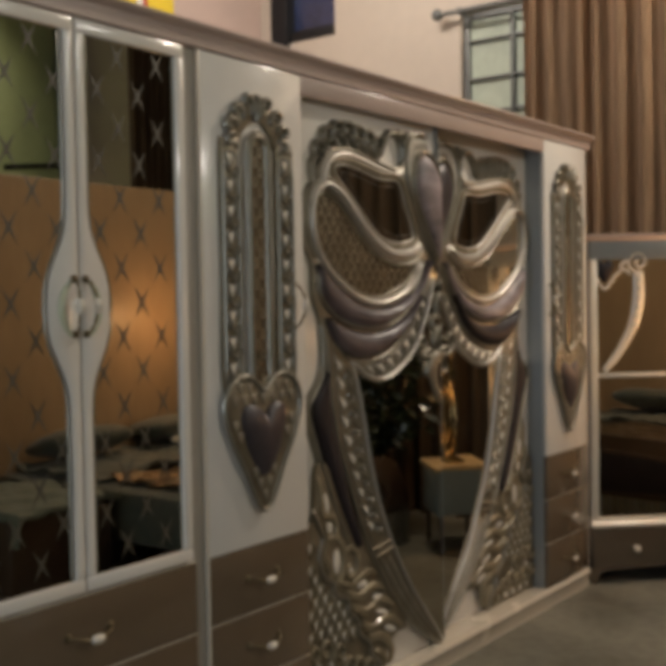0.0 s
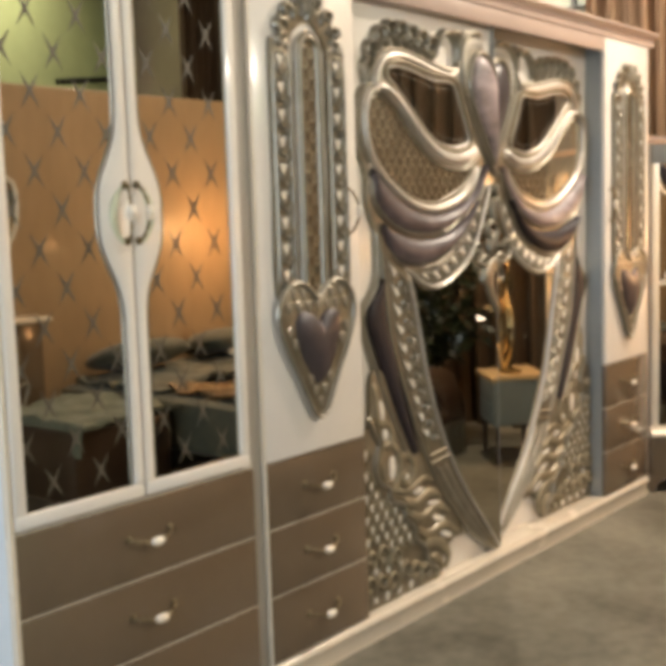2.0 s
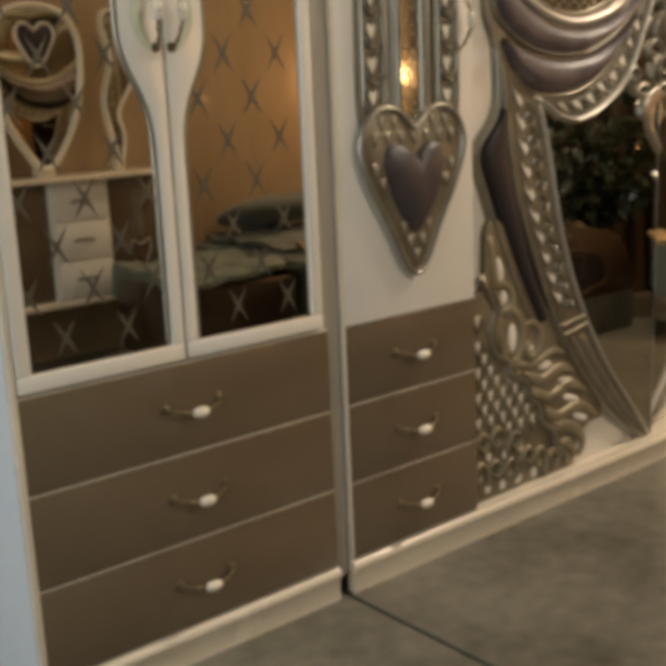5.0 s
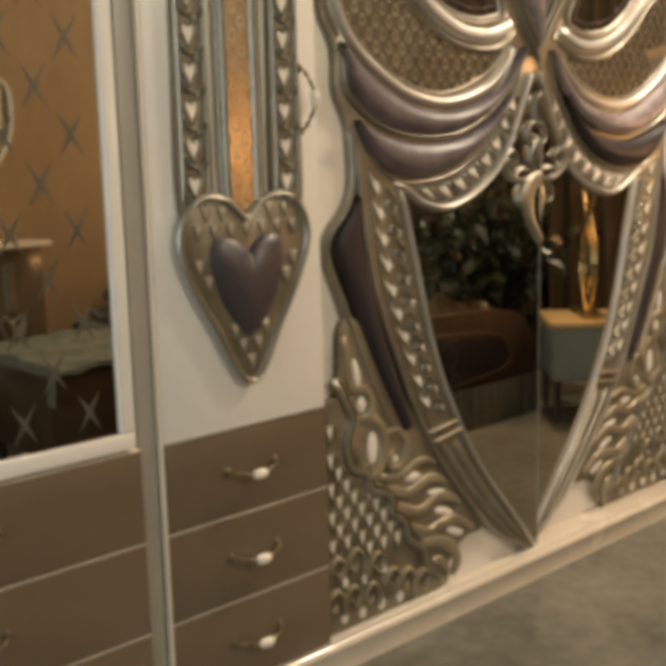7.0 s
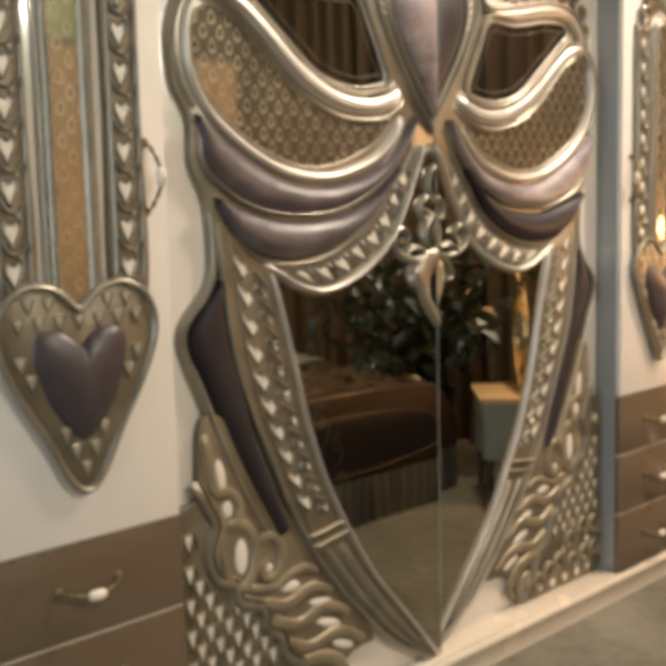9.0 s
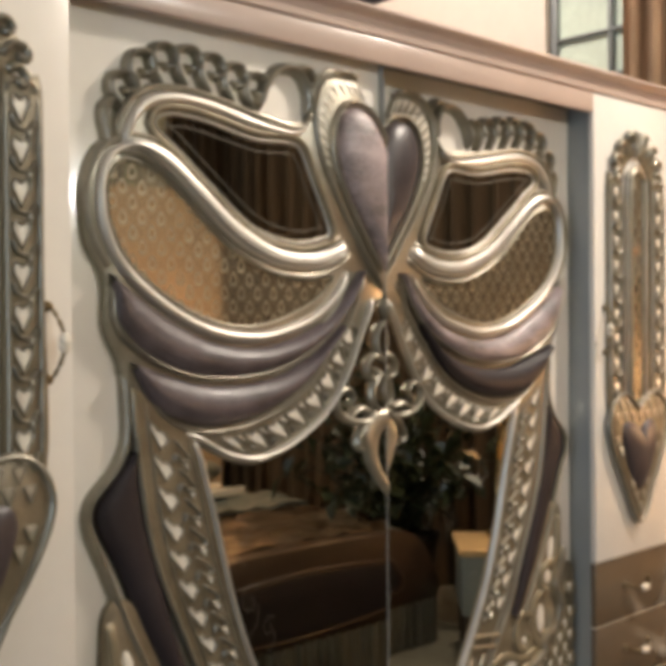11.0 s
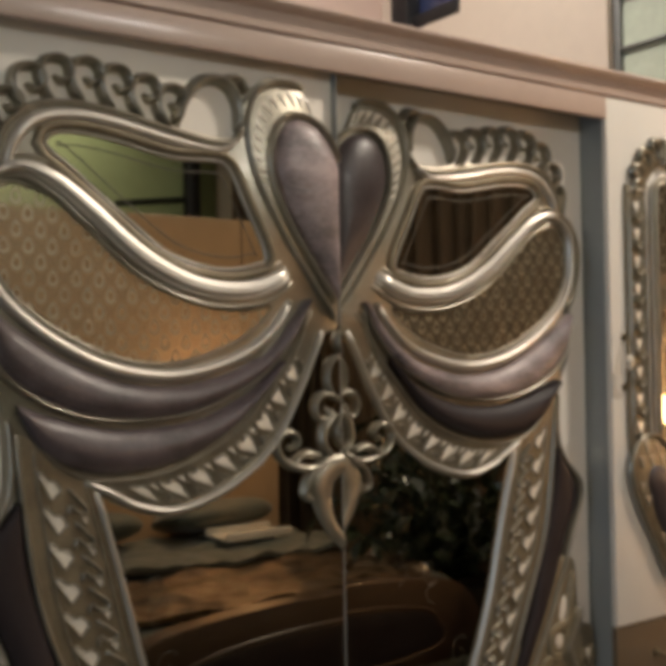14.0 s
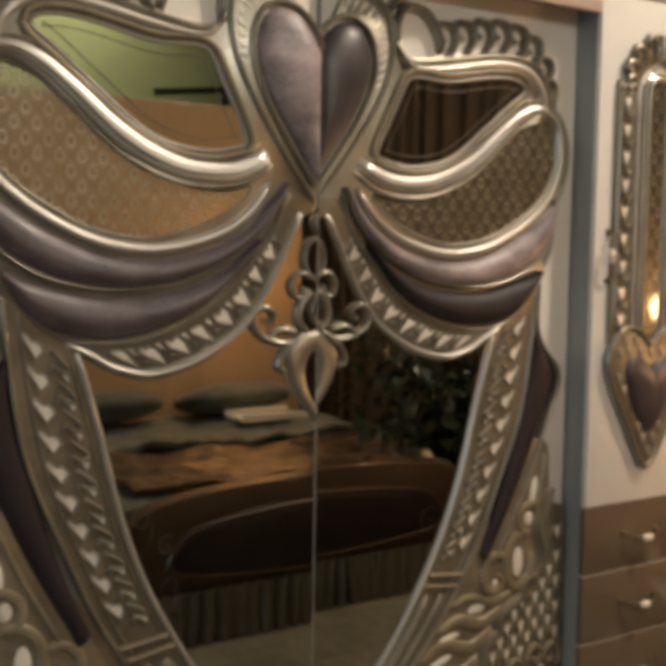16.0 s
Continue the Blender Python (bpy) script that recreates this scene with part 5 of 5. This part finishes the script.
cushion(pose(0.42, -2.52, 0.60, 14, 0, 4), QUILT, "plump dark floral pillow on the bed")
cushion(pose(1.10, -2.55, 0.60, 12, 0, -6), QUILT, "plump dark floral pillow on the bed")
tray = thing("tray", "pale wooden tray lying on the quilt", "tray", at=(1.15, -2.30, 0.535))
part("base", box(-0.17, 0.17, -0.10, 0.10, 0.0, 0.012, 0.003), CREAM, tray)
for y in (-0.095, 0.095):
    part("lip", box(-0.17, 0.17, y - 0.006, y + 0.006, 0.012, 0.035, 0.003), CREAM, tray)

ns = thing("nightstand", "small honey-topped nightstand with greenish-grey drawers", "nightstand", at=(1.63, -0.82, 0))
ns.rotation_euler = (0, 0, radians(45))
part("top", box(-0.19, 0.19, -0.19, 0.19, 0.428, 0.455, 0.006), HONEY, ns, "honey-coloured top")
body = part("body", box(-0.17, 0.17, -0.17, 0.17, 0.19, 0.428, 0.003), DUSK, ns, "greenish-grey drawer body")
for z in (0.25, 0.367):
    part("drawer", box(-0.176, -0.17, -0.16, 0.16, z - 0.055, z + 0.055, 0.002), DUSK, body)
for x in (-0.15, 0.15):
    for y in (-0.15, 0.15):
        part("leg", tube([(x, y, 0.0), (x, y, 0.19)], [0.012, 0.018], 12), DARKWOOD, ns)

fr = thing("scroll_frame", "gilded open scroll frame standing on the nightstand", "frame", at=(1.64, -0.82, 0.455))
fr.rotation_euler = (0, 0, radians(-48))
part("base", box(-0.14, 0.14, -0.05, 0.05, 0.0, 0.02, 0.005), GILT, fr)
for sgn in (-1, 1):
    ln = spline([(0.02, 0.02), (0.12, 0.14), (0.13, 0.30), (0.05, 0.44), (0.09, 0.56), (0.03, 0.62), (0.0, 0.58)], 40)
    part("scroll", tube([(sgn * x, 0.0, z) for x, z in ln], 0.009, 10), GILT, fr)
    ln = spline([(0.0, 0.10), (0.06, 0.20), (0.05, 0.32), (0.0, 0.40)], 24)
    part("inner_scroll", tube([(sgn * x, 0.0, z) for x, z in ln], 0.008, 8), GILT, fr)

plant = thing("potted_plant", "dark glossy artificial plant in a black pot", "plant", at=(1.78, -1.55, 0))
part("pot", lathe([(0.12, 0.0), (0.15, 0.02), (0.19, 0.34), (0.20, 0.36), (0.18, 0.36), (0.17, 0.33)], 24), BLACK, plant, "black pot")
rnd = random.Random(11)
bm = bmesh.new()
stems = bmesh.new()
for i in range(60):
    a, tilt, L = rnd.uniform(0, 6.28), rnd.uniform(0.1, 1.0), rnd.uniform(0.5, 1.0)
    d = Vector((math.cos(a) * math.sin(tilt), math.sin(a) * math.sin(tilt), math.cos(tilt)))
    pts = [Vector((0, 0, 0.33)) + d * (L * u) - Vector((0, 0, 0.10 * u * u)) for u in np.linspace(0, 1, 6)]
    tube(pts, [0.006, 0.005, 0.004, 0.004, 0.003, 0.002], 6, stems)
    for u in np.linspace(0.25, 1, 10):
        p = Vector((0, 0, 0.33)) + d * (L * u) - Vector((0, 0, 0.10 * u * u))
        r = Euler((rnd.uniform(-1.2, 1.2), rnd.uniform(-1.2, 1.2), rnd.uniform(0, 6.28))).to_matrix()
        l, w = rnd.uniform(0.07, 0.13), rnd.uniform(0.025, 0.04)
        q = [bm.verts.new(p + r @ Vector(c)) for c in ((0, 0, 0), (l * 0.5, w, 0.012), (l, 0, -0.01), (l * 0.5, -w, 0.012), (l * 0.5, 0, -0.004))]
        for f in ((0, 4, 1), (1, 4, 2), (2, 4, 3), (3, 4, 0)):
            bm.faces.new([q[k] for k in f])
tagged(part("foliage", bm, LEAF, plant, "dark glossy leaves"), kind="stuff")
part("stalk", stems, LEAF, plant)

vt = thing("vanity_table", "ivory vanity table with white drawers and a scrolled heart mirror", "vanity table")
vt.matrix_world = Matrix.Translation((-0.20, -2.50, 0)) @ Matrix.Rotation(radians(180), 4, "Z")
part("tabletop", box(0, 1.14, -0.10, 0.22, 0.845, 0.868, 0.006), IVORY, vt, "ivory table top")
stack = part("drawer_stack", box(0.33, 0.61, -0.05, 0.20, 0.33, 0.845, 0.003), PAPER, vt, "white drawer stack")
for z in (0.415, 0.585, 0.755):
    d = part("drawer", box(0.34, 0.60, -0.062, -0.05, z - 0.08, z + 0.08, 0.004), PAPER, stack)
    part("handle", tube([(0.425, -0.062, z), (0.445, -0.08, z + 0.008), (0.495, -0.08, z + 0.008), (0.515, -0.062, z)], 0.006, 8), GREYMETAL, stack)
for x0, x1 in ((0.02, 0.33), (0.61, 1.12)):
    pn = part("side_panel", box(x0, x1, -0.03, 0.20, 0.33, 0.845, 0.003), BROWN, vt, "brown side panel with heart relief")
    xc = (x0 + x1) / 2
    part("heart_relief", ridge(spline([(xc, 0.42), (xc - 0.05, 0.50), (xc - 0.045, 0.55), (xc, 0.53), (xc + 0.045, 0.55), (xc + 0.05, 0.50)], 40, True), 0.016, 0.010, -0.03, True), SILVER, pn)
    part("column_relief", ridge(spline([(xc, 0.56), (xc, 0.66), (xc, 0.78)], 20), 0.05, 0.010, -0.03), SILVER, pn)
part("base_rail", box(0.0, 1.14, -0.06, 0.22, 0.30, 0.33, 0.005), IVORY, vt)
for x in (0.03, 1.11):
    for y in (-0.03, 0.19):
        part("leg", tube([(x, y, 0.0), (x, y, 0.30)], [0.014, 0.02], 12), IVORY, vt)
MID = 0.57
gl = spline([(MID, 0.90), (MID - 0.09, 0.99), (MID - 0.17, 1.16), (MID - 0.20, 1.40), (MID - 0.14, 1.54), (MID, 1.58), (MID + 0.14, 1.54), (MID + 0.20, 1.40), (MID + 0.17, 1.16), (MID + 0.09, 0.99)], 80, True)
part("mirror", plate(gl, 0.05, 0.02, 0.003), MIRROR, vt, "shield-shaped mirror", smooth=False)
part("mirror_frame", ridge(gl, 0.035, 0.03, 0.03, True), IVORY, vt, "ivory scroll frame")
for side in (-1, 1):
    wl = spline([(MID + side * x, z) for x, z in ((0.36, 0.90), (0.385, 1.02), (0.37, 1.13), (0.46, 1.28), (0.485, 1.40), (0.475, 1.51), (0.42, 1.55), (0.34, 1.56), (0.315, 1.50), (0.345, 1.36), (0.30, 1.18), (0.325, 1.02))], 80, True)
    wing = part("side_mirror", plate(wl, 0.05, 0.02, 0.003), MIRROR, vt, "narrow waved side mirror", smooth=False)
    part("mirror_frame", ridge(wl, 0.026, 0.026, 0.03, True), IVORY, wing, "ivory waved frame")
    part("mirror_post", box(*sorted((MID + side * 0.335, MID + side * 0.385)), 0.03, 0.07, 0.868, 0.92, 0.004), IVORY, wing)
hp = spline([(MID + x, z) for x, z in ((0.0, 1.33), (-0.08, 1.44), (-0.07, 1.50), (-0.03, 1.505), (0.0, 1.48), (0.03, 1.505), (0.07, 1.50), (0.08, 1.44))], 40, True)
part("heart_pad", pillow(hp, 0.02, 0.02), VELVET, vt, "plum leather heart", angle=70)
part("heart_rim", ridge(hp, 0.016, 0.016, 0.02, True), IVORY, vt)
part("mirror_post", box(MID - 0.04, MID + 0.04, 0.03, 0.09, 0.868, 1.0, 0.004), IVORY, vt)

pole = thing("scaffold_pole", "thick black upright pole with a clamped side arm", "pole")
part("upright", tube([(2.13, -4.66, 0.0), (2.13, -4.66, TOP)], 0.06, 14), BLACK, pole)
part("arm", tube([(2.13, -4.66, 2.43), (1.58, -4.69, 2.37)], 0.022, 10), BLACK, pole)

for p, turned in ((TUBE_A, 90), (TUBE_B, 0), (TUBE_C, 0), ((0.6, 1.5, 3.95), 0)):
    fx = thing("ceiling_light", "slim ceiling tube light on two thin rods", "ceiling light", "ceiling lights", at=p)
    fx.rotation_euler = (0, 0, radians(turned))
    part("housing", box(-0.62, 0.62, -0.04, 0.04, 0.03, 0.08, 0.006), CEIL, fx)
    for x in (-0.4, 0.4):
        part("rod", tube([(x, 0, 0.08), (x, 0, TOP - p[2])], 0.006, 8), GREYMETAL, fx)
